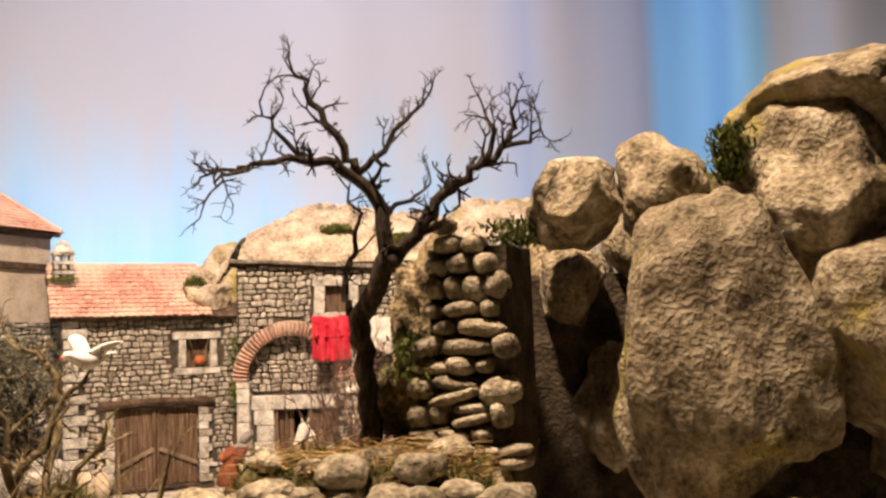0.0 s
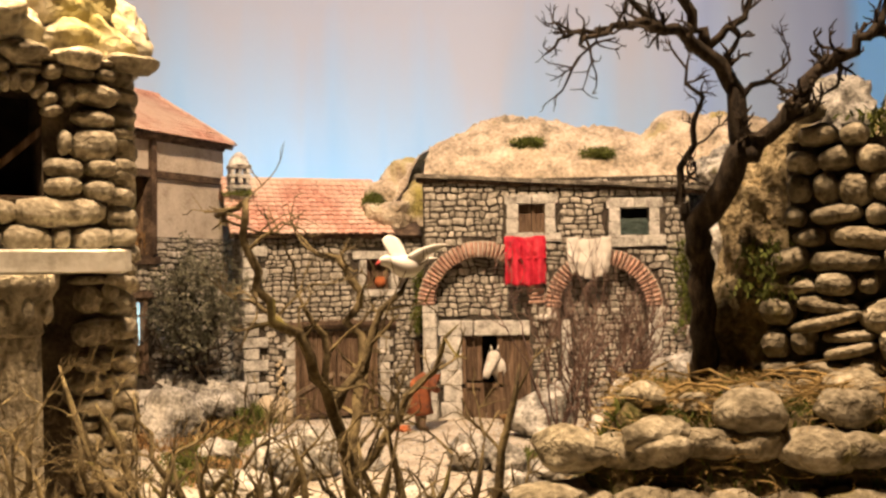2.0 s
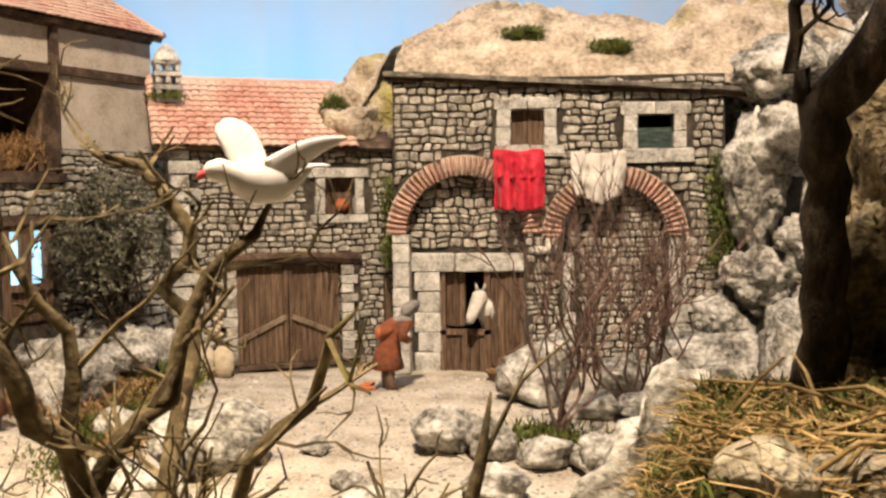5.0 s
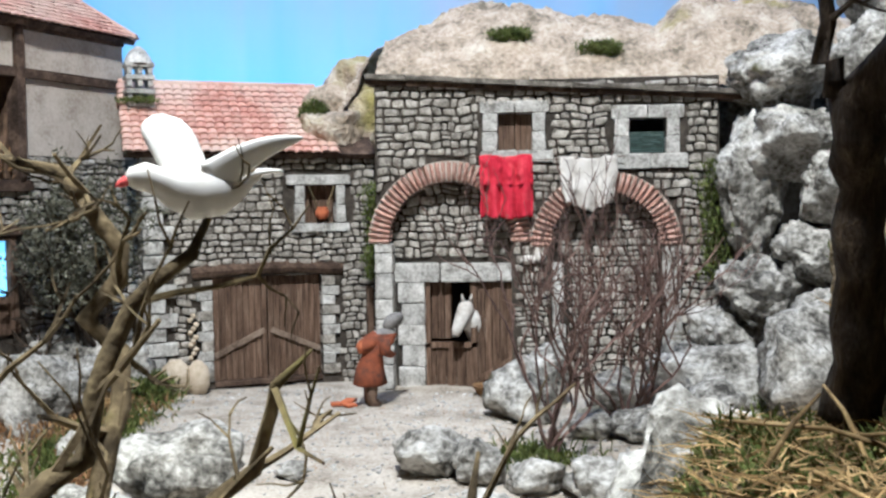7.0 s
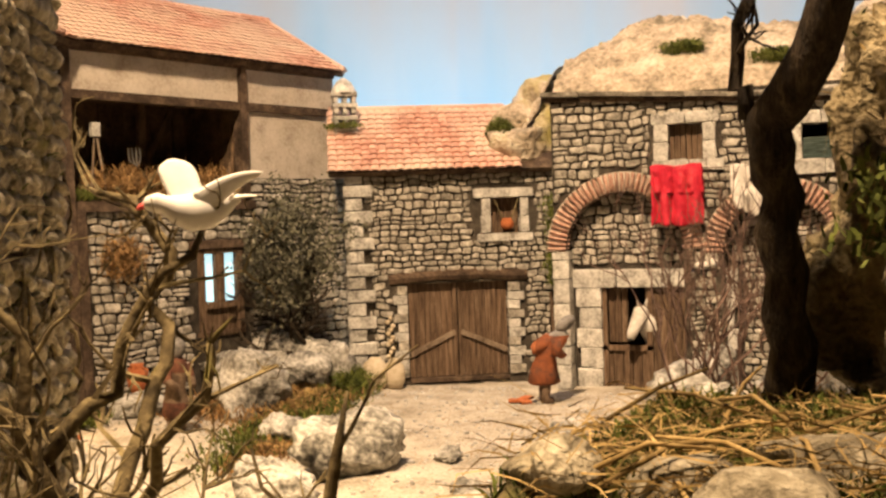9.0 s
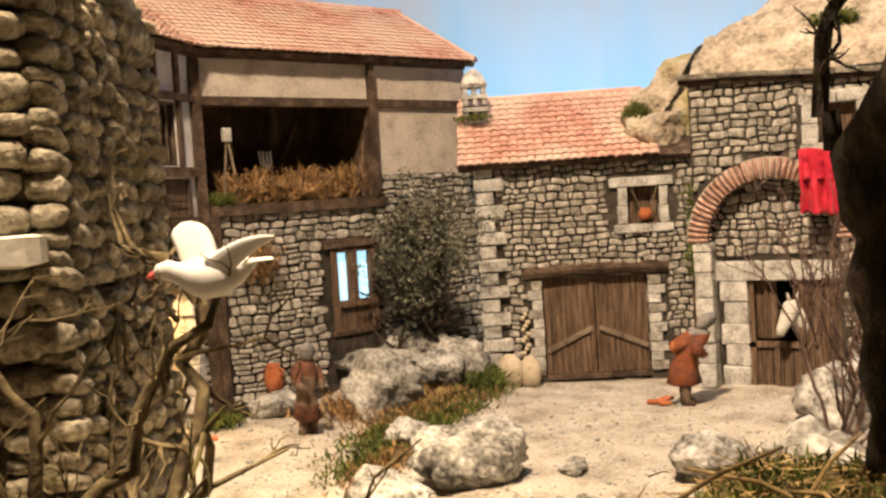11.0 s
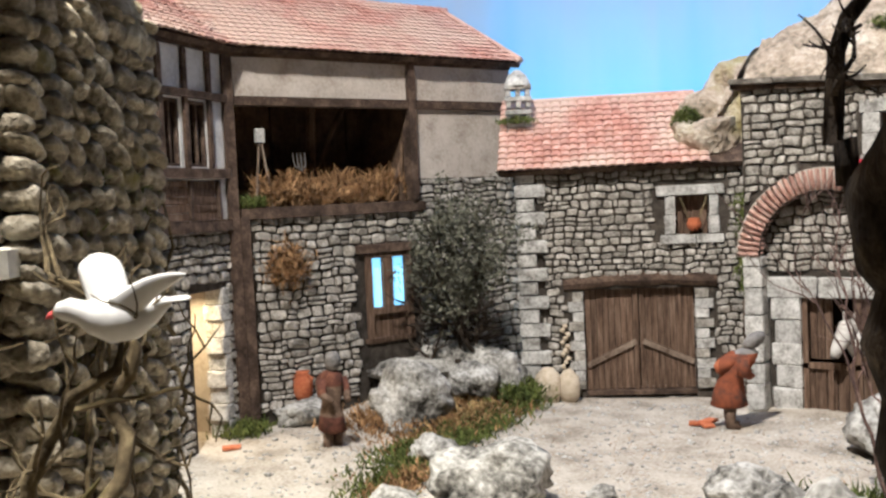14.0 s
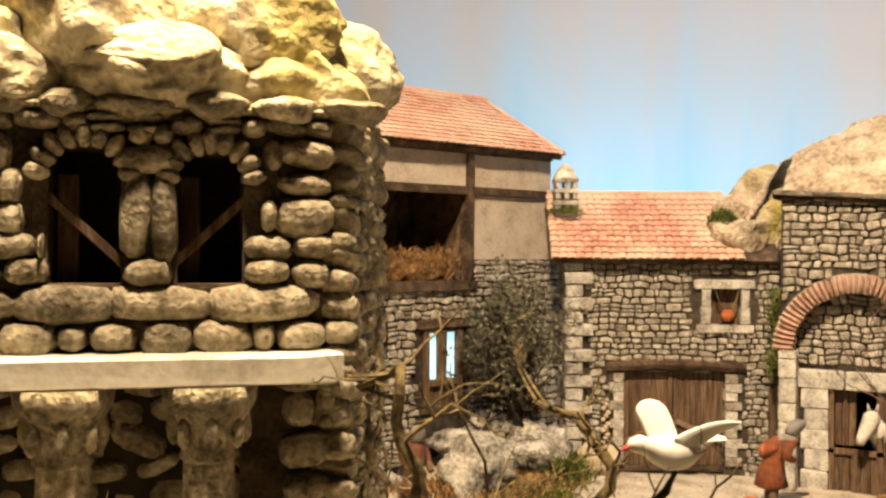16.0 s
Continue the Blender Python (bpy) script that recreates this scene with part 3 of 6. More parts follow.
part("hillside", (hv, hf), HILL, label="pale sandy rock hillside above the stone house", smooth=True, kind="structure", category="hill")
# ---- the stone house with two brick arches ----
RB = Wall((-1.6, 0.0), (42.2, 0.0))


def fall(u):
    """The house is built a little lower towards its far end."""
    return 1 - 0.0016 * u


house = thing("stone_house", (20, 3, 0), "grey rubble stone house with two brick arches under a hillside", "house")
ARCHES = [(9.6, 19.2, 7.9, 10.6), (29.6, 18.6, 6.9, 9.6)]  # centre u, spring z, inner and outer radius
DOOR2 = (6.0, 21.6, 0.0, 14.0)
HOLES = [(15.9, 20.3, 31.0, 35.8), (32.6, 37.2, 30.3, 34.8)]
FRAMES = [(13.7, 22.5, 29.4, 37.3), (30.4, 39.4, 28.4, 36.4)]


def in_arch(u, z, grow=0.0):
    for c, s, r, ro in ARCHES:
        if z <= s and abs(u - c) < r + grow:
            return True
        if z > s and math.hypot(u - c, z - s) < r + grow:
            return True
    return False


def rb_free(u, z):
    if any(a < u < b and c < z < d for a, b, c, d in FRAMES):
        return False
    for c, s, r, ro in ARCHES:
        if z > s and math.hypot(u - c, z - s) < ro + 0.15:
            return False
    if in_arch(u, z, 0.3):
        return False
    if z <= 19.0 and u < 2.0:
        return False
    return True


def arch_front():
    """The front skin: a sheet cut along the two arches, with the reveals turned back."""
    n = 28
    boxes = []
    top = 40.0
    edges = [0.0]
    for c, s, r, ro in ARCHES:
        edges += [c - r, c + r]
    edges.append(43.8)
    for a, b in ((edges[0], edges[1]), (edges[2], edges[3]), (edges[4], edges[5])):
        boxes.append(RB.put(box((a, 0.0, 0.0), (b, 3.2, 19.0))))
    vs, fs = [], []
    for c, s, r, ro in ARCHES:
        pts = [(c - r * math.cos(math.pi * i / n), s + r * math.sin(math.pi * i / n)) for i in range(n + 1)]
        k = len(vs)
        for u, z in pts:
            vs += [(u, 0.0, z), (u, 3.2, z), (u, 0.0, 28.9), (u, 3.2, 28.9)]
        for i in range(n):
            p, q = k + 4 * i, k + 4 * i + 4
            fs += [(p, q, q + 2, p + 2), (p, p + 1, q + 1, q), (p + 1, p + 3, q + 3, q + 1)]
        boxes.append(RB.put((vs[k:], [tuple(i - k for i in f) for f in fs])))
        vs, fs = [], []
    for a, b in ((edges[0], edges[1]), (edges[2], edges[3]), (edges[4], edges[5])):
        boxes.append(RB.put(box((a, 0.0, 19.0), (b, 3.2, 28.9))))
    boxes += (slab_with_holes(RB, 0, 43.8, 28.9, top, HOLES, 3.2))
    return boxes


for piece in arch_front():
    part("wall_core", piece, JOINT, house)
pieces("inner_wall", slab_with_holes(RB, 1.0, 43.0, 0, 30, [DOOR2], 2.0, out=-2.4), JOINT, house)
part("side_wall", RB.put(box((0, 3.2, 0), (1.2, 20, 39.6))), JOINT, house)
# black sheet behind the openings, put there in place of shade
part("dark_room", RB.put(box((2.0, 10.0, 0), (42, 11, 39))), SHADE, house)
rb_cells = [c for c in courses(0.1, 43.6, 0.0, 39.6, 1.08, 1.65, 5, rb_free)]
inner = [c for c in courses(1.4, 42.0, 0.0, 28.5, 1.08, 1.65, 6, lambda u, z: in_arch(u, z, 0.2) and not (2.0 < u < 24.5 and z < 16.6))]
RBI = Wall((-1.6, 2.4), (42.2, 2.4))
# brick voussoirs
brick_mesh = mesh("brick", np.asarray(PEBBLES[0][0]) * CM, PEBBLES[0][1], BRICK, True)
bv = base_of(house)
for c, s, r, ro in ARCHES:
    count = int(math.pi * (r + ro) / 2 / 0.70)
    rng = random.Random(int(c * 10))
    for i in range(count):
        a = math.pi * (i + 0.5) / count
        u, z = c - (r + ro) / 2 * math.cos(a), s + (r + ro) / 2 * math.sin(a)
        p = RB.at(u, z, 0.15 + rng.uniform(-0.05, 0.12) - 0.9)
        ob = new("brick", brick_mesh)
        ob.parent = house
        ob.matrix_basis = Matrix.Translation(Vector(p * CM) - bv) @ Matrix.Rotation(a - math.pi / 2, 4, "Y") @ Matrix.Diagonal((0.60 * rng.uniform(0.85, 1.1), 2.4, (ro - r) * rng.uniform(0.94, 1.04), 1))


for c, s, r, ro in ARCHES:
    n, vs = 30, []
    for i in range(n + 1):
        a = math.pi * i / n
        for rad, y in ((r + 0.08, 1.6), (r + 0.08, -0.02), (ro + 0.05, -0.02), (ro + 0.05, 1.6)):
            vs.append((c - rad * math.cos(a), y, s + rad * math.sin(a)))
    part("arch_mortar", RB.put((vs, [(4 * i + k, 4 * i + (k + 1) % 4, 4 * i + 4 + (k + 1) % 4, 4 * i + 4 + k) for i in range(n) for k in range(4)])), PLASTER, house, "pale mortar between the bricks")


def block(name, wall, u0, u1, z0, z1, out, thick, material, parent, seed=0, label="", bev=0.22):
    rng = np.random.default_rng(abs(seed + int(u0 * 7 + z0 * 13)) + 1)
    bm = bmesh.new()
    bmesh.ops.create_cube(bm, size=1.0)
    bmesh.ops.bevel(bm, geom=bm.edges[:], offset=0.09, segments=2, affect="EDGES", profile=0.6)
    v, f = take(bm)
    v = np.array(v)
    v = np.c_[(u0 + u1) / 2 + v[:, 0] * (u1 - u0), -out + thick / 2 + v[:, 1] * thick, (z0 + z1) / 2 + v[:, 2] * (z1 - z0)]
    v += rng.normal(0, 0.045, v.shape)
    return part(name, wall.put((v, f)), material, parent, label, smooth=False)


# pillar of blocks at the near corner of the arch
z, k = 0.0, 0
while z < 19.0:
    h = 2.6 if k % 2 else 3.4
    block("pillar_stone", RB, -0.25, 2.05, z + 0.04, min(z + h, 19.2) - 0.04, 0.45, 3.2, PALE, house, k)
    z, k = z + h, k + 1
z, k = 0.0, 20
while z < 18.4:
    h = 3.0 if k % 2 else 4.2
    block("pillar_stone", RB, 36.7, 39.0, z + 0.04, min(z + h, 18.5) - 0.04, 0.4, 3.2, PALE, house, k)
    z, k = z + h, k + 1
# stone-framed upper windows
for n, ((u0, u1, z0, z1), (a, b, c, d)) in enumerate(zip(HOLES, FRAMES)):
    win = thing("window", RB.at((u0 + u1) / 2, z0, 0), "wooden shutters" if n == 0 else "green slats", "window")
    win.parent, win.location = house, win.location - house.location
    for key in ("label", "category"):
        del win[key]
    um = (u0 + u1) / 2
    block("lintel_stone", RB, a, um, z1, d, 0.5, 2.6, PALE, win, 1)
    block("lintel_stone", RB, um + 0.05, b, z1, d, 0.45, 2.6, PALE, win, 2)
    zm = (z0 + z1) / 2
    for q, (e, g) in enumerate(((u0 - 1.9, u0), (u1, u1 + 1.7))):
        block("jamb_stone", RB, e, g, z0, zm, 0.45, 2.6, PALE, win, 3 + q)
        block("jamb_stone", RB, e + 0.1, g, zm + 0.05, z1, 0.5, 2.6, PALE, win, 5 + q)
    block("sill_stone", RB, a, um + 0.4, c, z0, 0.6, 2.6, PALE, win, 7)
    block("sill_stone", RB, um + 0.45, b + 0.5, c + 0.1, z0, 0.55, 2.6, PALE, win, 8)
    if n == 0:
        for e, g in ((u0, um - 0.03), (um + 0.03, u1)):
            w3 = (g - e) / 3
            for i in range(3):
                part("shutter_board", RB.put(box((e + i * w3 + 0.03, 1.0, z0), (e + (i + 1) * w3 - 0.03, 1.4 + 0.1 * (i % 2), z1), 0.05)), WOOD, win)
    else:
        for i in range(9):
            zz = z0 + 0.2 + i * 0.3
            part("slat", RB.put(box((u0, 1.0, zz), (u1, 1.35, zz + 0.19), 0.04)), GREEN, win)
# cornice: uneven slabs with a dark soffit
rng = np.random.default_rng(3)
u = -1.0
while u < 44.5:
    w = rng.uniform(5.0, 9.0)
    z0 = 40.3 * fall(u + w / 2) + 0.12
    v, f = box((u, -1.6, z0), (u + w - 0.04, 4.4, z0 + 0.62), 0.12)
    v = np.array(v)
    v[:, 2] -= 0.064 * (v[:, 0] - u - w / 2)
    v += rng.normal(0, 0.05, v.shape)
    part("roof_slab", RB.put((v, f)), EAVE, house)
    v, f = box((u, -1.0, z0 - 0.62), (u + w - 0.04, 3.0, z0 - 0.03), 0.1)
    v = np.array(v)
    v[:, 2] -= 0.064 * (v[:, 0] - u - w / 2)
    part("eave_board", RB.put((v, f)), BEAM, house)
    u += w
# stable door in the arch
lin = [(1.8, 8.0), (8.05, 15.5), (15.55, 24.2)]
for i, (a, b) in enumerate(lin):
    block("door_lintel", RBI, a, b, 14.0, 16.5, 0.7, 2.2, PALE, house, i)
for i in range(5):
    block("door_jamb", RBI, 2.4 + 0.5 * (i % 2), 6.0, i * 2.8 + 0.03, (i + 1) * 2.8 - 0.03, 0.7, 2.2, PALE, house, i)
    block("door_jamb", RBI, 21.6, 24.4 - 0.7 * (i % 2), i * 2.8 + 0.03, (i + 1) * 2.8 - 0.03, 0.7, 2.2, PALE, house, 9 + i)


def plank_door(name, wall, u0, u1, z0, z1, y, boards, parent, seed, material=None):
    door = thing(name, wall.at((u0 + u1) / 2, z0, -y), "", "")
    door.parent, door.location = parent, door.location - parent.location
    rng = np.random.default_rng(seed)
    w = (u1 - u0) / boards
    for i in range(boards):
        d = rng.uniform(-0.06, 0.06)
        part("board", wall.put(box((u0 + i * w + 0.03, y + d, z0 + rng.uniform(0, 0.12)), (u0 + (i + 1) * w - 0.03, y + 0.4 + d, z1), 0.06)), material or WOOD, door)
    return door


def bar(wall, p, q, width, y, thick):
    (u0, z0), (u1, z1) = p, q
    ln, a = math.hypot(u1 - u0, z1 - z0), math.atan2(z1 - z0, u1 - u0)
    v, f = box((0, y, -width / 2), (ln, y + thick, width / 2), 0.08)
    v = np.array(v)
    c, s = math.cos(a), math.sin(a)
    return wall.put((np.c_[u0 + v[:, 0] * c - v[:, 2] * s, v[:, 1], z0 + v[:, 0] * s + v[:, 2] * c], f))


d = plank_door("stable_door", RBI, 6.0, 12.6, 0.0, 5.6, 0.3, 5, house, 1)
for a, b, c, e in ((6.0, 6.7, 0, 14), (12.0, 12.9, 0, 14), (6.0, 12.9, 5.2, 6.0), (9.0, 9.6, 0, 5.4)):
    part("rail", RBI.put(box((a, -0.15, c), (b, 0.35, e), 0.07)), WOOD, d)
d = plank_door("stable_door", RBI, 6.7, 9.4, 6.2, 14.0, 0.9, 3, house, 7)
d = plank_door("stable_door", RBI, 12.9, 21.6, 0.0, 14.0, 0.2, 9, house, 2)
part("brace", bar(RBI, (13.2, 1.0), (21.0, 6.0), 0.8, -0.2, 0.4), WOOD, d)

# ---- the low barn ----
LB = Wall((-31.0, -4.1), (-3.2, 9.3))
LB.d = LB.d * 0.92
barn = thing("stone_barn", LB.at(15, 0, -4), "grey rubble stone barn with clay tile roof", "barn")
B_DOOR, B_WIN = (8.9, 25.0, 0.0, 14.9), (22.6, 27.4, 21.9, 27.2)
pieces("wall_core", slab_with_holes(LB, 0, 33.5, -1, 31.4, [B_DOOR, B_WIN], 3.0), JOINT, barn)
pieces("gable_wall", [LB.put(box((0, 3, -1), (1.5, 13, 31.4))), LB.put(([(0, 0.2, 31.4), (0, 24, 31.4), (0, 12, 41.2), (1.5, 0.2, 31.4), (1.5, 24, 31.4), (1.5, 12, 41.2)], [(0, 1, 2), (5, 4, 3), (0, 2, 5, 3), (1, 4, 5, 2)]))], JOINT, barn)
# the barn's inner shade, given as a near-black sheet
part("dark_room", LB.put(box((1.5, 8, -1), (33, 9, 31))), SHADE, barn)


def lb_free(u, z):
    if 6.2 < u < 27.9 and 14.6 < z < 16.5:
        return False
    if 6.9 < u < 27.6 and z < 15:
        return False
    if 19.9 < u < 29.6 and 20.5 < z < 28.8:
        return False
    return u > 2.6


lb_cells = courses(0.1, 33.4, -0.5, 31.3, 1.02, 1.65, 11, lb_free)
# quoins, long and short in turn
z, k = 3.0, 0
while z < 30.5:
    h = 1.9
    w = 3.9 if k % 2 else 2.3
    block("quoin", LB, -0.4 - 0.2 * (k % 2), w, z + 0.09, z + h - 0.09, 0.65 + 0.25 * (k % 2), 3.2, PALE, barn, k)
    z, k = z + h, k + 1
for side, (a, b) in enumerate(((6.6, 8.9), (25.0, 27.6))):
    z, k = 1.2, 0
    while z < 14.6:
        h = 1.35
        w = 0.7 * (k % 2)
        block("jamb_stone", LB, a + (w if side == 0 else 0), b - (w if side else 0), z + 0.04, min(z + h, 14.8) - 0.04, 0.45, 2.4, PALE if k % 3 else STONE, barn, k + 31 * side)
        z, k = z + h, k + 1
beam_line = [LB.at(6.0 + 22.2 * k / 9, 15.7 + 0.45 * math.sin(math.pi * k / 9) + 0.08 * math.sin(k * 2.3), -0.3) for k in range(10)]
part("lintel_beam", tube(beam_line, [0.95 + 0.1 * math.sin(k * 1.7) for k in range(10)], 9), BEAM, barn, "weathered bowed wooden lintel beam")
part("threshold", LB.put(box((8.9, 0.2, 0.3), (25.0, 2.0, 1.0), 0.1)), BEAM, barn)
for e, g, s in ((9.0, 16.9, 3), (17.0, 24.95, 4)):
    d = plank_door("barn_door", LB, e, g, 1.0, 14.9, 1.0, 9, barn, s)
    part("brace", bar(LB, (e + 0.2, 4.4), (g - 0.4, 7.6), 0.75, 0.6, 0.45) if s == 3 else bar(LB, (e + 0.4, 7.6), (g - 0.2, 4.6), 0.75, 0.6, 0.45), PALE_WOOD, d)
    part("edge_rail", LB.put(box((g - 0.75, 0.7, 1.0), (g - 0.1, 1.15, 14.9), 0.06) if s == 3 else box((e, 0.75, 1.0), (e + 0.5, 1.15, 14.9), 0.06)), WOOD, d)
win = thing("window", LB.at(25, 21.9, 0), "", "")
win.parent, win.location = barn, win.location - barn.location
block("lintel_stone", LB, 20.0, 29.6, 27.2, 28.5, 0.55, 2.4, PALE, win)
block("jamb_stone", LB, 21.0, 22.6, 22.0, 24.6, 0.45, 2.4, PALE, win, 1)
block("jamb_stone", LB, 21.2, 22.6, 24.6, 27.1, 0.45, 2.4, PALE, win, 2)
block("jamb_stone", LB, 27.4, 28.8, 22.0, 24.4, 0.45, 2.4, PALE, win, 3)
block("jamb_stone", LB, 27.4, 28.7, 24.4, 27.1, 0.45, 2.4, PALE, win, 4)
block("sill_stone", LB, 20.4, 25.4, 20.7, 21.9, 0.7, 2.4, PALE, win, 5)
block("sill_stone", LB, 25.5, 29.4, 20.8, 21.9, 0.65, 2.4, PALE, win, 6)
for i in range(4):
    part("board", LB.put(box((22.7 + i * 1.18, 1.3, 21.9), (23.8 + i * 1.18, 1.6, 27.2), 0.05)), WOOD, win)
pot = thing("hanging_pot", LB.at(25.2, 22.4, 0.4), "small orange clay pot hung from cords in a window", "pot")
part("pot", lathe([(0.5, 0), (0.95, 0.5), (0.95, 1.1), (0.7, 1.5), (0.8, 1.7)], LB.at(25.2, 22.4, 0.4), 14), CLAY, pot, smooth=True)
for du in (-1.9, 1.9):
    part("cord", tube([LB.at(25.2 + du, 26.9, 0.3), LB.at(25.2 + du * 0.35, 23.9, 0.45)], [0.14, 0.12], 5), TWIG, pot, "brown cord")


def tile_roof(parent, corner, along, up, length, slope, across, courses_n, limit, seed, fade=None, skip=None):
    """Half-round clay tiles in overlapping rows on a sloping plane."""
    rng = np.random.default_rng(seed)
    along, up = np.array(along, float), np.array(up, float)
    nrm = np.cross(along, up)
    nrm /= np.linalg.norm(nrm)
    w, h = length / across, slope / courses_n
    prof = [(-0.56, -0.02), (-0.4, 0.30), (-0.14, 0.46), (0.14, 0.46), (0.4, 0.30), (0.56, -0.02)]
    shapes = []
    v, f = [], []
    for t, lift, grow in ((-0.08, 0.24, 1.03), (1.12, 0.0, 0.94)):
        for a, b in prof:
            v.append((a * w * grow, t * h, b * w * grow * 0.5 + lift))
        for a, b in prof:
            v.append((a * w * grow * 0.8, t * h, b * w * grow * 0.34 + lift - 0.1))
    for i in range(5):
        f += [(i, i + 1, 13 + i, 12 + i), (6 + i + 1, 6 + i, 18 + i, 19 + i), (i + 1, i, 6 + i, 7 + i)]
    me = mesh("tile", np.array(v) * CM, f, TILE, False)
    base, rest, n = np.array(base_of(parent)), [], 0
    rot = Matrix.Identity(4)
    for i in range(3):
        rot[i][0], rot[i][1], rot[i][2] = along[i], up[i], nrm[i]
    cells = [(j, i) for j in range(courses_n) for i in range(across)]
    for j, i in cells:
        if skip and skip((i + 0.5) * w, (j + 0.5) * h):
            continue
        p = np.array(corner) + along * (i + 0.5 + rng.normal(0, 0.03)) * w + up * (j + rng.normal(0, 0.04)) * h + nrm * rng.uniform(0.05, 0.12)
        tilt = rng.normal(0, 0.03)
        if n < limit:
            ob = new("tile", me)
            ob.parent = parent
            ob.matrix_basis = Matrix.Translation(Vector(p * CM - base)) @ rot @ Matrix.Rotation(tilt, 4, "Z")
        else:
            q = np.array(v)
            rest.append((p + q[:, :1] * along + q[:, 1:2] * up + q[:, 2:] * nrm, f))
        n += 1
    if rest:
        part("tiles", join(rest), TILE, parent, kind="stuff")


def roof_plane(corner, along, up, length, slope, thick=0.7):
    c, a, u = np.array(corner, float), np.array(along, float), np.array(up, float)
    n = np.cross(a, u)
    n /= np.linalg.norm(n)
    v = [c, c + a * length, c + a * length + u * slope, c + u * slope]
    v += [p - n * thick for p in v]
    return v, [(0, 1, 2, 3), (7, 6, 5, 4), (0, 4, 5, 1), (1, 5, 6, 2), (2, 6, 7, 3), (3, 7, 4, 0)]


up_lb = (-LB.n * 12.6 + np.array([0, 0, 9.9]))
slope_lb = float(np.linalg.norm(up_lb))
roof = thing("roof", LB.at(15, 31, 0), "", "")
roof.parent, roof.location = barn, roof.location - barn.location
corner = LB.at(-2.8, 31.3, 1.6)
part("roof_deck", roof_plane(corner, LB.d, up_lb / slope_lb, 36.1, slope_lb), BEAM, roof)
back_up = (-LB.n * 12.6 - np.array([0, 0, 9.9])) / slope_lb
part("roof_deck", roof_plane(corner + up_lb + np.array([0, 0, 0.3]), LB.d, back_up, 36.1, slope_lb), TILE, roof)
tile_roof(roof, corner - LB.n * -0.4, LB.d, up_lb / slope_lb, 35.6, slope_lb, 27, 12, 300, 4, skip=lambda u, s: u > 28.6 + 0.25 * (s) + 1.5 * math.sin(s))
for i in range(22):
    p = corner + up_lb + LB.d * (i * 1.35 + 0.2) + np.array([0, 0, 0.35])
    v, f = tube([p, p + LB.d * 1.5 + np.array([0, 0, 0.05])], [0.62, 0.56], 8)
    part("ridge_tile", (v, f), TILE, roof)
# chimney with a small pointed cap and slotted sides
cb = np.array([-33.9, 2.1, 34.4])
big = 1.18
chim = thing("chimney", cb, "", "")
chim.parent, chim.location = barn, chim.location - barn.location
for i in range(4):
    v, f = box((-1.75 + 0.08 * i, -1.4, i * 0.95), (1.75 - 0.08 * i, 1.4, i * 0.95 + 0.8), 0.12)
    part("chimney_course", rotz((np.array(v) * big + cb, f), 0.55, cb), PALE, chim)
for i, zz in enumerate((4.1, 5.7, 7.1)):
    if i < 3:
        for sx in (-1.15, 0.0, 1.15):
            v, f = box((sx - 0.28, -1.1, zz - 0.45), (sx + 0.28, 1.1, zz + 0.35), 0.06)
            part("chimney_pier", rotz((np.array(v) * big + cb, f), 0.55, cb), PALE, chim)
    v, f = box((-1.6, -1.3, zz + 0.3), (1.6, 1.3, zz + 0.85), 0.1)
    part("chimney_course", rotz((np.array(v) * big + cb, f), 0.55, cb), PALE, chim)
part("chimney_cap", lathe([(1.95, 9.3), (1.75, 10.0), (1.2, 10.9), (0.35, 11.6)], cb, 10), PALE, chim)

# ---- the tall half-timbered house ----
LH = Wall((-55.2, -34.2), (-38.6, 9.9))
LH.d = LH.d * 1.08
tall = thing("timbered_house", LH.at(20, 0, -8), "tall house with stone ground floor, plaster loft and clay roof", "house")
LOFT, LWIN = (0.5, 25.3, 28.0, 41.0), (17.8, 24.2, 9.2, 21.0)
pieces("wall_core", slab_with_holes(LH, 0, 47.0, -2, 31.2, [(LOFT[0], LOFT[1], 28.0, 31.2), LWIN], 2.6), JOINT, tall)
pieces("plaster_wall", slab_with_holes(LH, 0, 42.4, 31.2, 48.0, [(LOFT[0], LOFT[1], 31.2, 41.0)], 1.1, out=0.25), PLASTER, tall, "grey rough plaster")
part("end_wall", LH.put(box((41.4, 2.5, -2), (42.3, 34, 47.8))), PLASTER, tall)
part("loft_floor", LH.put(box((1, 2.4, 26.5), (26, 20, 27.9))), BEAM, tall)
for i in range(14):
    part("loft_board", LH.put(box((0.2 + i * 1.9, 13.0 + 0.15 * (i % 3), 27.9), (2.05 + i * 1.9, 13.8, 48), 0.08)), LOFT_WOOD, tall)
pieces("loft_side", [LH.put(box((25.0, 1.0, 27.9), (26.0, 13, 48))), LH.put(box((-0.6, 1.0, 27.9), (0.4, 13, 48)))], LOFT_WOOD, tall)
part("loft_ceiling", LH.put(box((0.4, 1.0, 42.4), (25, 13, 43.0))), LOFT_WOOD, tall)
part("loft_pillar", tube([LH.at(15.0, 27.9, -9), LH.at(15.6, 42.4, -9)], [0.8, 0.65], 8), LOFT_WOOD, tall)
part("loft_brace", tube([LH.at(15.6, 33.0, -9), LH.at(20.5, 42.0, -9)], [0.5, 0.45], 6), LOFT_WOOD, tall)
lh_free = lambda u, z: not (16.6 < u < 25.4 and z < 22.6) and not (u > 26 and z > 31) and not (u < 2.2)
lh_cells = courses(0.1, 46.8, 2.0, 31.2, 1.12, 1.7, 23, lambda u, z: lh_free(u, z) and (z < 27.0 or u > 25.5))
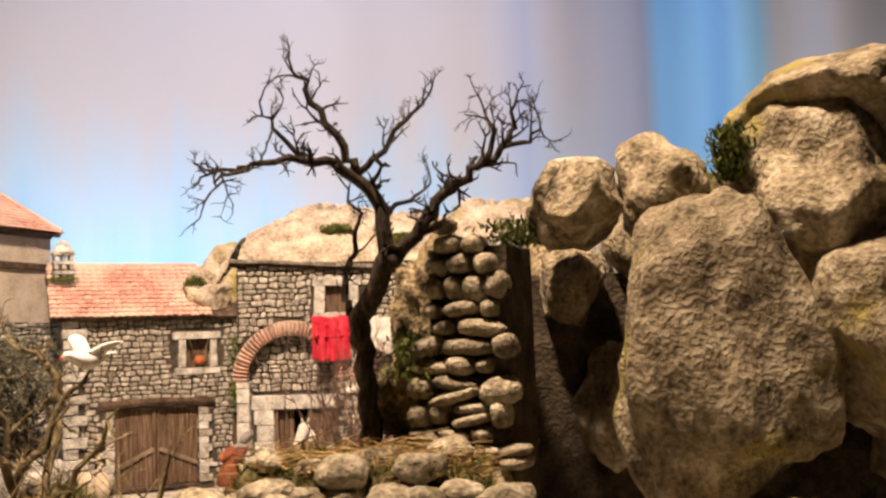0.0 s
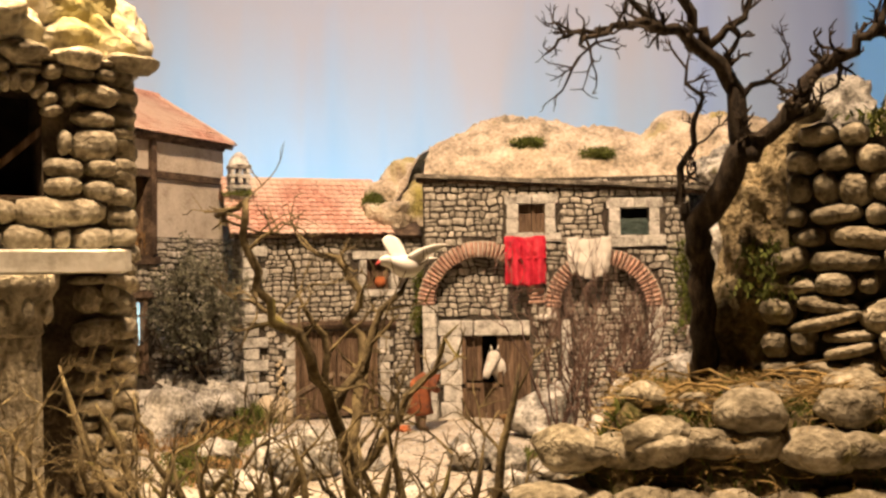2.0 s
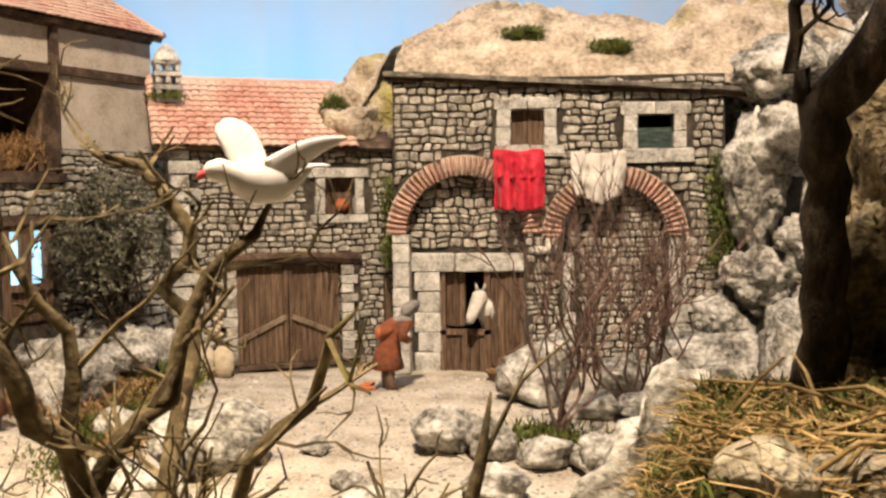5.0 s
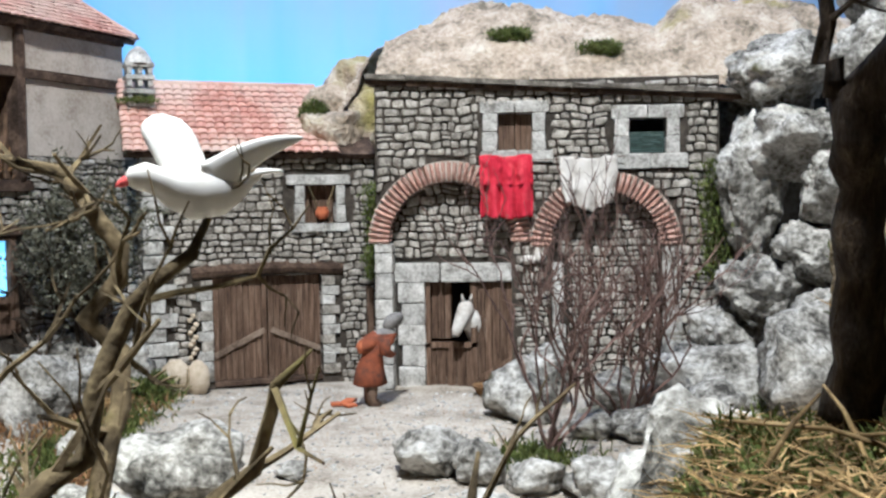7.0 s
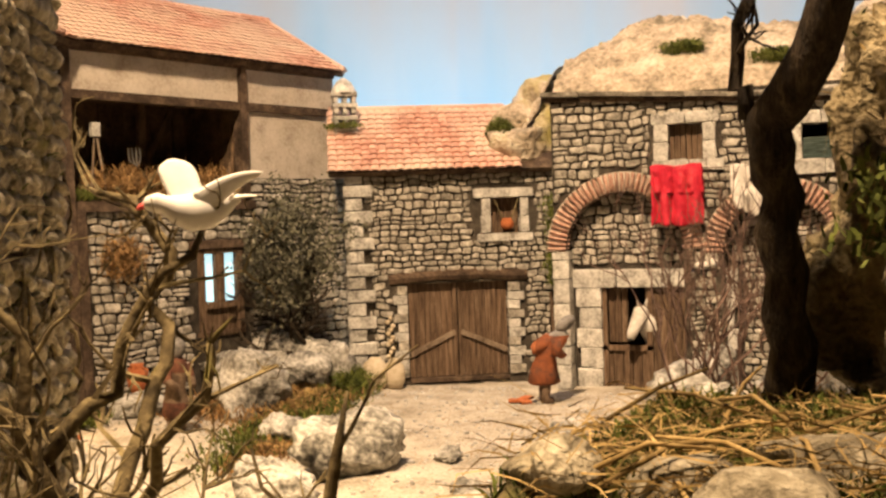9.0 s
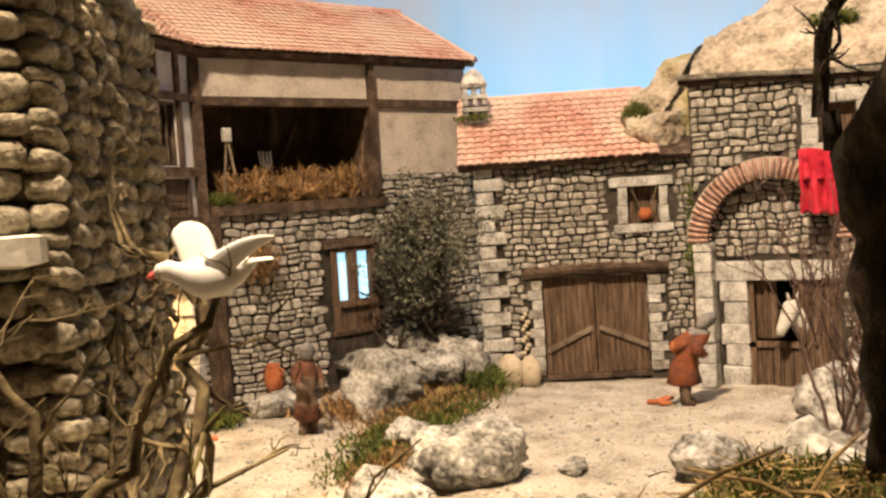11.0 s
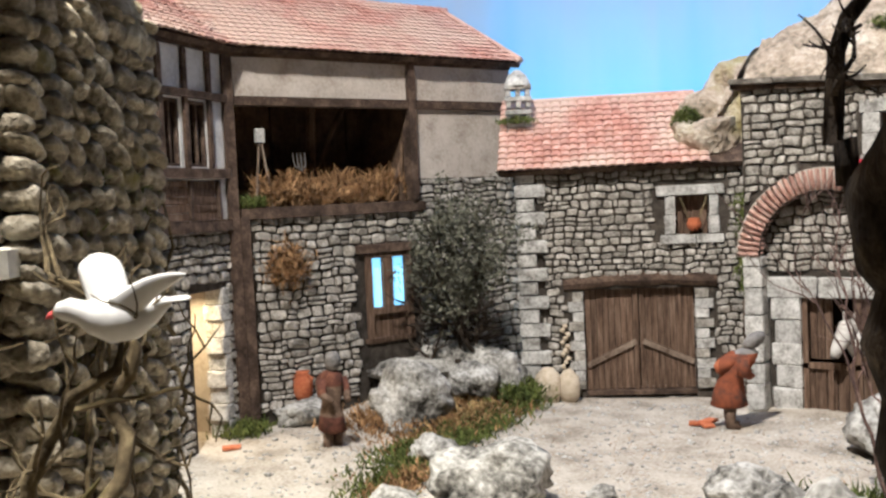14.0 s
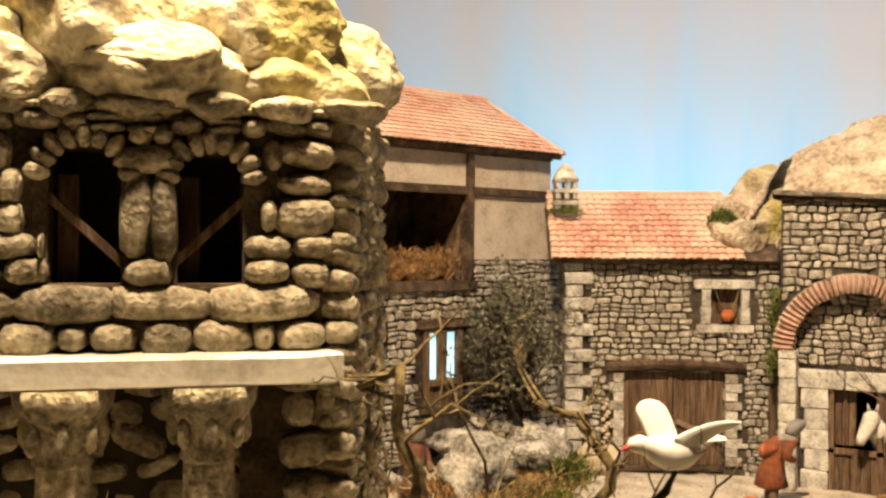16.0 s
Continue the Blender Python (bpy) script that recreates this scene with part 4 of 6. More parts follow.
for nm, a, b, c, e in (
    ("top_beam", 0.2, 42.4, 40.9, 42.1), ("eave_beam", 0.2, 42.4, 47.0, 47.8), ("floor_beam", 1.0, 27.0, 26.6, 28.1),
):
    block(nm, LH, a, b, c, e, 0.8, 1.6, BEAM, tall)
for nm, a, b, c, e in (("corner_post", -0.8, 0.6, 1.0, 47.4), ("loft_post", 24.9, 25.9, 28.0, 47.4), ("low_post", 0.6, 1.9, 1.0, 27.0)):
    block(nm, LH, a, b, c, e, 1.1, 2.2, BEAM, tall)
LHW = Wall(tuple(LH.at(-1.4, 0)[:2]), tuple(LH.at(30, 0)[:2]))
LHW.d = LH.d
win = thing("lit_window", LHW.at(22.4, 9.2, 0), "", "")
win.parent, win.location = tall, win.location - tall.location
block("lintel", LHW, 17.6, 27.2, 21.2, 22.4, 0.7, 2.4, BEAM, win)
for a, b, c, e in ((18.9, 19.9, 9.2, 21.1), (25.0, 26.0, 9.2, 21.1), (21.6, 23.0, 13.4, 21.1), (19.9, 25.0, 12.8, 13.6), (19.9, 25.0, 20.5, 21.2), (18.6, 26.2, 8.8, 9.5)):
    block("window_frame", LHW, a, b, c, e, 0.35, 1.0, WOOD, win)
for i in range(4):
    part("panel_board", LHW.put(box((19.95 + i * 1.27, 0.2, 9.4), (21.15 + i * 1.27, 0.6, 12.9), 0.06)), WOOD, win)
for a, b in ((19.9, 21.6), (23.0, 25.0)):
    part("pane", LHW.put(box((a, 0.5, 13.6), (b, 0.7, 20.5))), LIT, win, "glowing pale blue pane")
up_t = -LH.n * 17.5 + np.array([0, 0, 10.5])
sl_t = float(np.linalg.norm(up_t))
roof = thing("roof", LH.at(22, 47, 0), "", "")
roof.parent, roof.location = tall, roof.location - tall.location
corner = LH.at(-3.0, 47.9, 1.8)
part("roof_deck", roof_plane(corner, LH.d, up_t / sl_t, 46.4, sl_t), BEAM, roof)
tile_roof(roof, corner + LH.n * 0.4, LH.d, up_t / sl_t, 46.4, sl_t, 44, 14, 300, 9, skip=lambda u, s: u > 46.6 - 0.12 * s)
part("roof_end", roof_plane(corner + LH.d * 46.4, -LH.n, (np.array([0, 0, 10.5]) - LH.d * 4) / math.hypot(10.5, 4), 18, 0.1), TILE, roof)
for i in range(34):
    p = corner + up_t + LH.d * (i * 1.35) + np.array([0, 0, 0.35])
    part("ridge_tile", tube([p, p + LH.d * 1.5], [0.65, 0.58], 8), TILE, roof)
for i in range(14):
    p = corner + LH.d * (46.3 - 0.12 * i) + up_t * (i / 14.0) + np.array([0, 0, 0.4])
    q = corner + LH.d * (46.3 - 0.12 * (i + 1)) + up_t * ((i + 1.1) / 14.0) + np.array([0, 0, 0.45])
    part("verge_tile", tube([p, q], [0.62, 0.55], 8), TILE, roof)
# its wing towards the viewer
WG = Wall((-48.9, -61.8), (-55.3, -34.2))
wing = thing("timbered_wing", WG.at(14, 0, -4), "timber-framed plaster wing on a rubble stone base", "house")
W_DOOR, W_WIN = (WG.length - 9.8, WG.length - 3.2, -2.0, 18.4), [(14.8, 18.2, 33.2, 41.0), (20.2, 23.6, 33.2, 41.0)]
pieces("wall_core", slab_with_holes(WG, 0, WG.length, -2, 26.0, [W_DOOR], 2.4), JOINT, wing)
pieces("plaster_wall", slab_with_holes(WG, 0, WG.length, 26.0, 48.0, W_WIN, 1.0, out=0.2), WHITEWASH, wing)
# sheet behind the wing windows with the shade put into its colour
part("dark_room", WG.put(box((0, 3, 26), (30, 4, 48))), SHADE, wing)
for a, b in (((-3, 9, -2), (10, 10, 22)), ((-3, 2.4, -2), (-2, 9, 22)), ((8.6, 2.4, -2), (9.6, 9, 22)), ((-3, 2.4, 21), (10, 9, 22))):
    part("passage_wall", WG.put(box((W_DOOR[0] + a[0], a[1], a[2]), (W_DOOR[0] + b[0], b[1], b[2]))), PLASTER, wing)
for i in range(9):
    block("jamb_stone", WG, W_DOOR[1] - 0.3 - 0.5 * (i % 2), W_DOOR[1] + 1.1, 0.2 + i * 2.05, 2.15 + i * 2.05, 0.35, 2.6, PALE, wing, i)
wg_cells = courses(0.1, WG.length - 0.2, 0.0, 26.0, 1.2, 1.9, 31, lambda u, z: not (W_DOOR[0] - 0.3 < u < W_DOOR[1] + 0.2 and z < 18.6))
for a, b in ((25.4, 26.9), (31.8, 33.0), (41.2, 42.1), (47.0, 47.9)):
    block("rail", WG, 0, WG.length + 0.4, a, b, 0.9, 1.4, BEAM, wing)
for u in (5.6, 10.1, 13.9, 18.8, 23.7):
    block("stud", WG, u, u + 0.8, 33.0, 47.0, 0.65, 1.2, BEAM, wing)
for u in (13.2, 19.0, 24.8):
    block("stud", WG, u, u + 0.7, 26.9, 31.6, 0.6, 1.2, BEAM, wing)
for u0 in (7.0, 13.9, 19.7):
    for i in range(5):
        block("weatherboard", WG, u0, u0 + 5.0, 26.9 + i * 0.95, 27.8 + i * 0.95, 0.45 - 0.04 * i, 0.8, WOOD, wing, i)
for a, b, c, e in W_WIN:
    for p, q, f, g in ((a, a + 0.35, c, e), (b - 0.35, b, c, e), (a, b, c, c + 0.4), (a, b, e - 0.4, e), ((a + b) / 2 - 0.16, (a + b) / 2 + 0.16, c, e)):
        part("window_frame", WG.put(box((p, -0.05, f), (q, 0.6, g), 0.06)), BEAM, wing)
up_w = -WG.n * 14 + np.array([0, 0, 8.6])
sl_w = float(np.linalg.norm(up_w))
roof = thing("roof", WG.at(14, 47, 0), "", "")
roof.parent, roof.location = wing, roof.location - wing.location
corner = WG.at(-1, 47.9, 1.8)
part("roof_deck", roof_plane(corner, WG.d, up_w / sl_w, 31.5, sl_w), BEAM, roof)
tile_roof(roof, corner + WG.n * 0.4, WG.d, up_w / sl_w, 31.5, sl_w, 25, 11, 260, 12)

# rubble facing of the four walls
rubble(RB, rb_cells, STONE, house, near=lambda c: abs((c[0] + c[1]) / 2 - 12) + 0.6 * abs(c[2] - 28))
rubble(RBI, inner, STONE, house, name="inner_stone", limit=0, seed=1)
rubble(LB, lb_cells, STONE, barn, near=lambda c: -c[2], seed=2)
rubble(LH, lh_cells, STONE, tall, near=lambda c: c[0], seed=3)
rubble(WG, wg_cells, STONE, wing, near=lambda c: -c[1], seed=4)
# gable side of the barn
LBG = Wall(tuple(LB.at(0, 0, -14)[:2]), tuple(LB.at(0, 0, 0)[:2]))
rubble(LBG, courses(0, 14, 1, 31, 1.3, 2.0, 41, lambda u, z: True), STONE, barn, limit=0, name="gable_stone", seed=5)
# ---- rocks ----
def rock(at, size, seed, turn=0.0, label="grey-white lichen-covered rock on the yard", material=None, detail=4, sink=0.15, rough=0.28, group="yard rocks"):
    z = ground_z(at[0], at[1]) if at[2] is None else at[2]
    vf = boulder(seed, size, (at[0], at[1], z + size[2] * (0.5 - sink)), turn, detail, rough)
    return part("rock", vf, material or ROCK, None, label, smooth=True, category="rock", group=group)


YARD = [
    (27, -83, 15, 10, 15),
    (-11.5, -47.5, 12, 9, 7), (-3, -42, 3.5, 3, 1.6), (-24, -37, 6, 5, 3.5), (9, -39.5, 7.5, 6, 5.5), (14, -42, 6, 5, 4.5),
    (17.5, -17, 9, 8, 8), (20, -9, 7, 6, 9), (28, -13, 8, 7, 6), (35, -12, 8, 7, 9), (39, -17, 15, 9, 9),
    (46, -27, 11, 10, 11), (37, -25, 9, 7, 6), (31, -27, 9, 8, 4), (24, -27, 7, 6, 3.5), (-36, -25, 10, 8, 9),
    (-33, -15, 8, 7, 6), (-14, -57, 9, 7, 4), (6, -60, 7, 6, 3), (24, -60, 9, 7, 4.5), (15, -54, 6, 5, 3), (19, -45, 6, 5, 3.5), (24, -47, 7, 6, 4), (2, -51, 4, 3, 1.6), (-19, -52, 5, 4, 2.5),
    (-42, -14, 13, 8, 4),
]
for i, (x, y, a, b, c) in enumerate(YARD):
    rock((x, y, None), (a, b, c), 100 + i, turn=i * 0.9)
for i, (x, y, z, a, b, c) in enumerate([(-36.5, -8.5, 1.0, 10, 8, 10), (-31.8, -10.5, 0.0, 8, 7, 9.5), (-42, -9, 4, 10, 8, 6)]):
    rock((x, y, z), (a, b, c), 160 + i, i, "pale rock ledge beside the barn")
CLIFF = [
    (50, -2, 34.0, 14, 13, 12), (50, -6, 26.5, 12, 12, 10), (45.5, -3, 18.0, 8, 9, 17), (54, -10, 21, 9, 9, 10), (52, -9, 14.0, 10, 9, 8),
    (46, -6, 9.0, 11, 9, 9), (41.5, -5, 4.0, 9, 8, 8), (52, -13, 6.0, 11, 10, 9), (59, -12, 26, 13, 12, 20), (63, -18, 10, 15, 14, 20),
    (62, -6, 40, 16, 14, 14), (58, -30, 2, 12, 12, 12), (66, -36, 10, 15, 14, 22), (70, -22, 30, 16, 16, 22),
]
for i, (x, y, z, a, b, c) in enumerate(CLIFF):
    rock((x, y, z), (a, b, c), 200 + i, i * 1.3, "weathered grey cliff boulder beside the stone house", detail=5, sink=0.0, group="cliff boulders")
for i, (x, y, z, a, b, c) in enumerate([(-6.0, 14.5, 34.5, 10, 10, 11), (-10.5, 13.5, 36.5, 10, 8, 8), (-3.4, 14.0, 31.0, 6, 5, 12)]):
    part("slump", boulder(260 + i, (a, b, c), (x, y, z + 2), i, 5, 0.17), HILL, None, "sandy rock slumped on the barn roof", smooth=True, kind="structure", category="rock")
for i, (x, y, z, a, b, c) in enumerate([(58, 6, 14, 30, 14, 56), (68, -10, 8, 22, 22, 56), (47, 7, 20, 14, 10, 46)]):
    part("cliff_face", boulder(280 + i, (a, b, c), (x, y, z), i, 5, 0.2), ROCK, None, "dark grey rock face behind the cliff boulders", smooth=True, kind="structure", category="cliff")
# dark filler added so that no backdrop shows through the joint
part("corner_filling", box((-6, 11, -2), (-1.7, 15, 33)), MORTAR, None, "dark filler box added in the corner between the houses", kind="structure", category="wall")
# great boulders of the near cliff
NEAR = [
    (58, -103, 10, 17, 16, 26), (68, -100, 29.5, 19, 17, 14), (69.5, -97, 37, 19, 16, 12), (71, -104, 16, 16, 15, 19), (55, -97, 32, 9, 9, 10),
    (48, -96, 32.5, 9, 9, 8), (52.0, -91, 14, 7, 8, 11), (59, -86, 28, 16, 14, 14), (80, -98, 6, 20, 20, 24), (48.5, -88, 26, 7, 8, 8), (63, -110, 2, 16, 14, 12),
    (78, -90, 28, 22, 20, 20),
]
for i, (x, y, z, a, b, c) in enumerate(NEAR):
    rock((x, y, z), (a, b, c), 300 + i, i * 0.7, "great brown boulder of the cave cliff", BOULDER, 5, sink=0.0, rough=0.17, group="cave boulders")
# dark panel added where the cave is only in shade
part("cave_back", box((42.0, -87, -2), (95, -80, 31)), MORTAR, None, "dark panel added to keep the cave black", kind="structure", category="wall")


# ---- cobble walls ----
def cobbles(parent, wall, u0, u1, z0, z1, height, width, seed, free=lambda u, z: True, thick=2.2, out=0.9, material=None, limit=300, jitter=0.45):
    cells = courses(u0, u1, z0, z1, height, width, seed, free)
    stones(wall, cells, material or COBBLE, parent, name="cobble", thick=thick, out=out, shapes=ROUND, limit=limit, jitter=jitter)


RW = Wall((34.0, -94.0), (46.5, -100.0))
right_wall = thing("cobble_wall", (40, -94, 0), "rough wall of brown river cobbles beside the cave", "wall")
part("wall_core", RW.put(box((1.8, 0.6, -2), (9.0, 6, 33))), MORTAR, right_wall)
cobbles(right_wall, RW, 0, 10.6, 0, 37.5, 1.75, 3.0, 61, free=lambda u, z: z < 34.5 + 2.0 * math.sin(u * 0.5) and u > 0.12 * (z - 14) - 1 and u < 10.5 - 0.05 * z + 0.8 * math.sin(z * 1.3), thick=2.8, jitter=0.3)
BANKS = []
for i, (x, y, z, a, b, c) in enumerate([(38.5, -86, 22, 13, 18, 24), (44, -80, 25, 15, 16, 22), (41, -75, 14, 11, 14, 20), (40, -90, 29, 8, 9, 8)]):
    bank = boulder(640 + i, (a, b, c), (x, y, z), i, 6, 0.34)
    BANKS.append((np.array((x, y, z)), bank[0]))
    part("earth_bank", bank, BANK, None, "mossy earth bank with dry grass behind the tree", smooth=True, kind="structure", category="bank")

# the ledge under the tree
def ledge_z(x, y):
    a = max(0.0, min(1.0, (x - 17.5 - 0.12 * (y + 105)) / 6.5))
    b = max(0.0, min(1.0, (y + 116 - 0.05 * x) / 5.0))
    c = max(0.0, min(1.0, (-85.0 - y) / 5.0))
    d = max(0.0, min(1.0, (43.0 - x) / 3.0))
    k = (a * b * c * d) ** 0.55
    return -3 + k * (19.2 + 1.0 * noise.noise(Vector((x * 0.16, y * 0.16, 4))) + 0.5 * noise.noise(Vector((x * 0.5, y * 0.5, 1))) - 0.05 * (x - 30))


part("mossy_ledge", sheet(12, 62, -120, -80, 110, 100, ledge_z), LEDGE, None, "earth ledge under the bare tree", smooth=True, kind="structure", category="ledge")
rng = np.random.default_rng(77)
for i in range(100):
    x, y = rng.uniform(18.5, 47), rng.uniform(-116, -108)
    if i < 54:
        row = i // 9
        x = 19.5 + (i % 9) * 2.5 + 1.2 * (row % 2) + rng.uniform(-0.5, 0.5)
        z = 1.0 + row * 2.75 + rng.uniform(-0.3, 0.3)
        y = -116.0 + 0.05 * x + 0.28 * z + rng.uniform(-0.6, 0.6)
    else:
        x = 18.6 + 0.12 * (y + 105) + rng.uniform(-0.5, 3)
        y = rng.uniform(-114, -101)
        x = 20.8 + 0.12 * (y + 105) + rng.uniform(0, 3)
        z = rng.uniform(2, 12.5)
    s = rng.uniform(2.6, 3.7) if i < 54 else rng.uniform(2.0, 3.2)
    part("cobble", boulder(500 + i, (s * 1.4, s, s * 0.74), (x, y, z), rng.uniform(-0.35, 0.35), 3, 0.16, 0.4), COBBLE, None, "rounded brown cobble in the bank of the ledge", smooth=True, category="stone", group="ledge cobbles")
for i, (x, y, s) in enumerate([(31.9, -104.5, 4.6), (27.5, -106, 4.0), (37.5, -103, 4.4), (24.5, -108.5, 3.2), (35.5, -109, 4.6), (42, -104.5, 4.4), (30, -109.5, 4.8), (25, -110.5, 4.2), (40.5, -109, 4.4), (36.5, -97.5, 3.4), (42, -99.5, 3.8), (33.5, -100, 2.8)]):
    part("cobble", boulder(560 + i, (s * 1.05, s * 0.8, s * 0.55), (x, y, ledge_z(x, y) + 0.5), i, 3, 0.15), COBBLE, None, "rounded brown cobble lying on the ledge", smooth=True, category="stone", group="ledge cobbles")


def scatter(n, seed, spot):
    rng = np.random.default_rng(seed)
    return [spot(rng) for _ in range(n)]


def on_bank(rng):
    c, v = BANKS[int(rng.integers(len(BANKS)))]
    while True:
        p = v[int(rng.integers(len(v)))]
        if p[1] < c[1] + 2 or p[0] < c[0]:
            return tuple(p)


def on_ledge(rng):
    x, y = rng.uniform(19, 42.5), rng.uniform(-115, -88)
    return x, y, ledge_z(x, y)


def straw_top(rng):
    x, y, z = on_ledge(rng)
    return x, y, z + rng.uniform(0, 1.2 if y < -102 else 0.5)


def stuff(name, vf, material, label, category):
    return part(name, vf, material, None, label, kind="stuff", category=category)


stuff("ledge_straw", blades(np.random.default_rng(5), scatter(3800, 6, straw_top), 1.9, 0.065, lean=4.5, droop=0.25, flat=0.12), STRAW, "dry yellow straw strewn over the ledge", "straw")
stuff("ledge_straw", blades(np.random.default_rng(55), scatter(2000, 56, lambda r: (lambda p: (p[0], p[1], p[2] + (r.uniform(0.4, 2.0) if p[1] < -102 else 0.2)))(on_ledge(r))), 1.6, 0.06, lean=4.0, droop=0.4, flat=0.2), STRAW, "dry yellow straw tangled over the ledge cobbles", "straw")
stuff("ledge_moss", blades(np.random.default_rng(7), scatter(9000, 8, on_ledge), 0.9, 0.12, lean=0.8), MOSS, "green moss growing on the ledge", "moss")
stuff("bank_straw", blades(np.random.default_rng(25), scatter(1500, 26, on_bank), 1.3, 0.08, lean=2.2, droop=1.4), STRAW, "dry yellow grass hanging from the earth bank", "straw")
stuff("bank_moss", blades(np.random.default_rng(27), scatter(2200, 28, on_bank), 0.55, 0.12, lean=1.0), MOSS, "green moss growing on the earth bank", "moss")
for i, p in enumerate(scatter(44, 29, on_bank)):
    if p[0] < 41.0:
        continue
    s = 2.2 + 1.8 * abs(math.sin(i * 2.7))
    part("cobble", boulder(1040 + i, (s * 1.25, s, s * 0.75), p, i * 0.6, 3, 0.14, 0.3), COBBLE, None, "mossy brown cobble bedded in the earth bank", smooth=True, category="stone", group="bank cobbles")
rng = np.random.default_rng(15)
for i in range(26):
    x, y = rng.uniform(22, 41), rng.uniform(-113, -98)
    a = rng.uniform(0, 3.1)
    ln = rng.uniform(4, 8)
    z = ledge_z(x, y) + 0.7
    part("straw_stalk", tube([(x, y, z), (x + math.cos(a) * ln / 2, y + math.sin(a) * ln / 2, z + 0.7), (x + math.cos(a) * ln, y + math.sin(a) * ln, z + rng.uniform(0, 1))], [0.09, 0.08, 0.06], 5), STRAW, None, "long dry straw stalk on the ledge", smooth=True, category="straw")

# ---- the bare tree ----
tree = thing("bare_tree", (29.5, -92, 16.5), "dark leafless gnarled tree on the mossy ledge", "tree")
rng = np.random.default_rng(21)
TREE_ARMS = {
    "trunk": ([(30.3, -91, 15.8), (30.3, -92, 20), (30.2, -93, 24.5), (29.8, -93.5, 27.5), (31.4, -95, 30), (32.8, -96, 32.8)], [1.15, 0.9, 0.86, 0.98, 0.9, 0.85]),
    "limb": ([(32.6, -96, 32.4), (32.2, -96, 36.5), (30.2, -96.5, 39.3), (28, -98.5, 40.3), (25.5, -102, 39.7), (23.2, -106, 38.6), (21.9, -108.4, 37.6), (21.3, -109.8, 36.2)], [0.75, 0.55, 0.34, 0.18, 0.06]),
    "limb.a": ([(30.2, -96.5, 39.3), (29, -96.8, 42), (27.2, -97, 44.8), (26, -97.5, 47), (25, -98, 49)], [0.45, 0.36, 0.25, 0.1]),
    "limb.b": ([(32.6, -96, 32.2), (34.3, -96.5, 33), (36.2, -97, 35.5), (37.2, -97, 37.2), (39.2, -98, 38.7), (40.9, -98, 39.6), (42.5, -98, 41.1), (43.4, -98, 42.9), (43.7, -98, 45.0)], [0.7, 0.55, 0.4, 0.28, 0.1]),
    "limb.c": ([(40.9, -98, 39.6), (41.4, -98, 42.4), (40.8, -98, 44.8)], [0.28, 0.2, 0.08]),
    "limb.d": ([(42.5, -98, 41.0), (44.6, -99, 41.2), (45.4, -99, 43)], [0.25, 0.17, 0.08]),
    "limb.e": ([(30.2, -96.5, 39.3), (32.2, -97, 41.2), (34.4, -97, 43.6), (36.6, -97, 46)], [0.32, 0.22, 0.08]),
    "limb.f": ([(32.2, -96, 35.6), (34, -95, 37.2), (36.3, -94, 38.8)], [0.26, 0.18, 0.08]),
    "limb.g": ([(29.0, -93.5, 27.8), (28.6, -93.5, 30.4), (29.6, -93.8, 33), (30, -94, 36.4), (28.6, -94, 39.4)], [0.36, 0.26, 0.2, 0.08]),
    "limb.i": ([(23.2, -106, 38.6), (21.6, -107.2, 38.5), (20.2, -108.2, 37.6)], [0.2, 0.14, 0.07]),
    "limb.h": ([(26.5, -100.5, 40), (24.2, -101, 42.4), (23.2, -101.5, 44.6)], [0.25, 0.17, 0.08]),
}
for nm, (pts, radii) in TREE_ARMS.items():
    q, r = bend(pts, radii, rng, 0.16 if nm == "trunk" else 0.24)
    part(nm.split(".")[0], tube(q, r, 10 if nm == "trunk" else 7), BARK, tree, smooth=True)
    twigs = []
    if nm != "trunk":
        for k in range(3, len(q)):
            w = q[k] - q[k - 1]
            side = rng.normal(size=3) * (1, 0.6, 1)
            sprout(rng, q[k], w / np.linalg.norm(w) * 0.5 + side * 0.6 + np.array([0, 0, 0.35]), rng.uniform(1.0, 2.3), max(0.1, r[k] * 0.5), 2, twigs, 0.85, 0.15, 4, 3)
    if twigs:
        part("twig_mass", join(twigs), BARK, tree, kind="stuff")

# ---- dead bushes in front, one carrying the dove ----
def dead_bush(base, limbs, seed, label, depth=2, scale=1.0, kids=2):
    bush = thing("dead_bush", base, label, "bush")
    rng = np.random.default_rng(seed)
    for pts, radii in limbs:
        q, r = bend(pts, radii, rng, 0.22)
        r[-1] *= 0.3
        part("branch", tube(q, r, 7), TWIG, bush, smooth=True)
        tw = []
        for k in range(2, len(q), 2):
            w = q[k] - q[k - 1]
            side = rng.normal(size=3) * (1, 0.5, 0.9)
            sprout(rng, q[k], w / np.linalg.norm(w) * 0.6 + side * 0.6 + np.array([0, 0, 0.2]), rng.uniform(2.0, 4.5) * scale, max(0.1, r[k] * 0.5), depth, tw, 0.75, 0.15, 4, kids)
        part("twig_mass", join(tw), TWIG, bush, kind="stuff")
    return bush


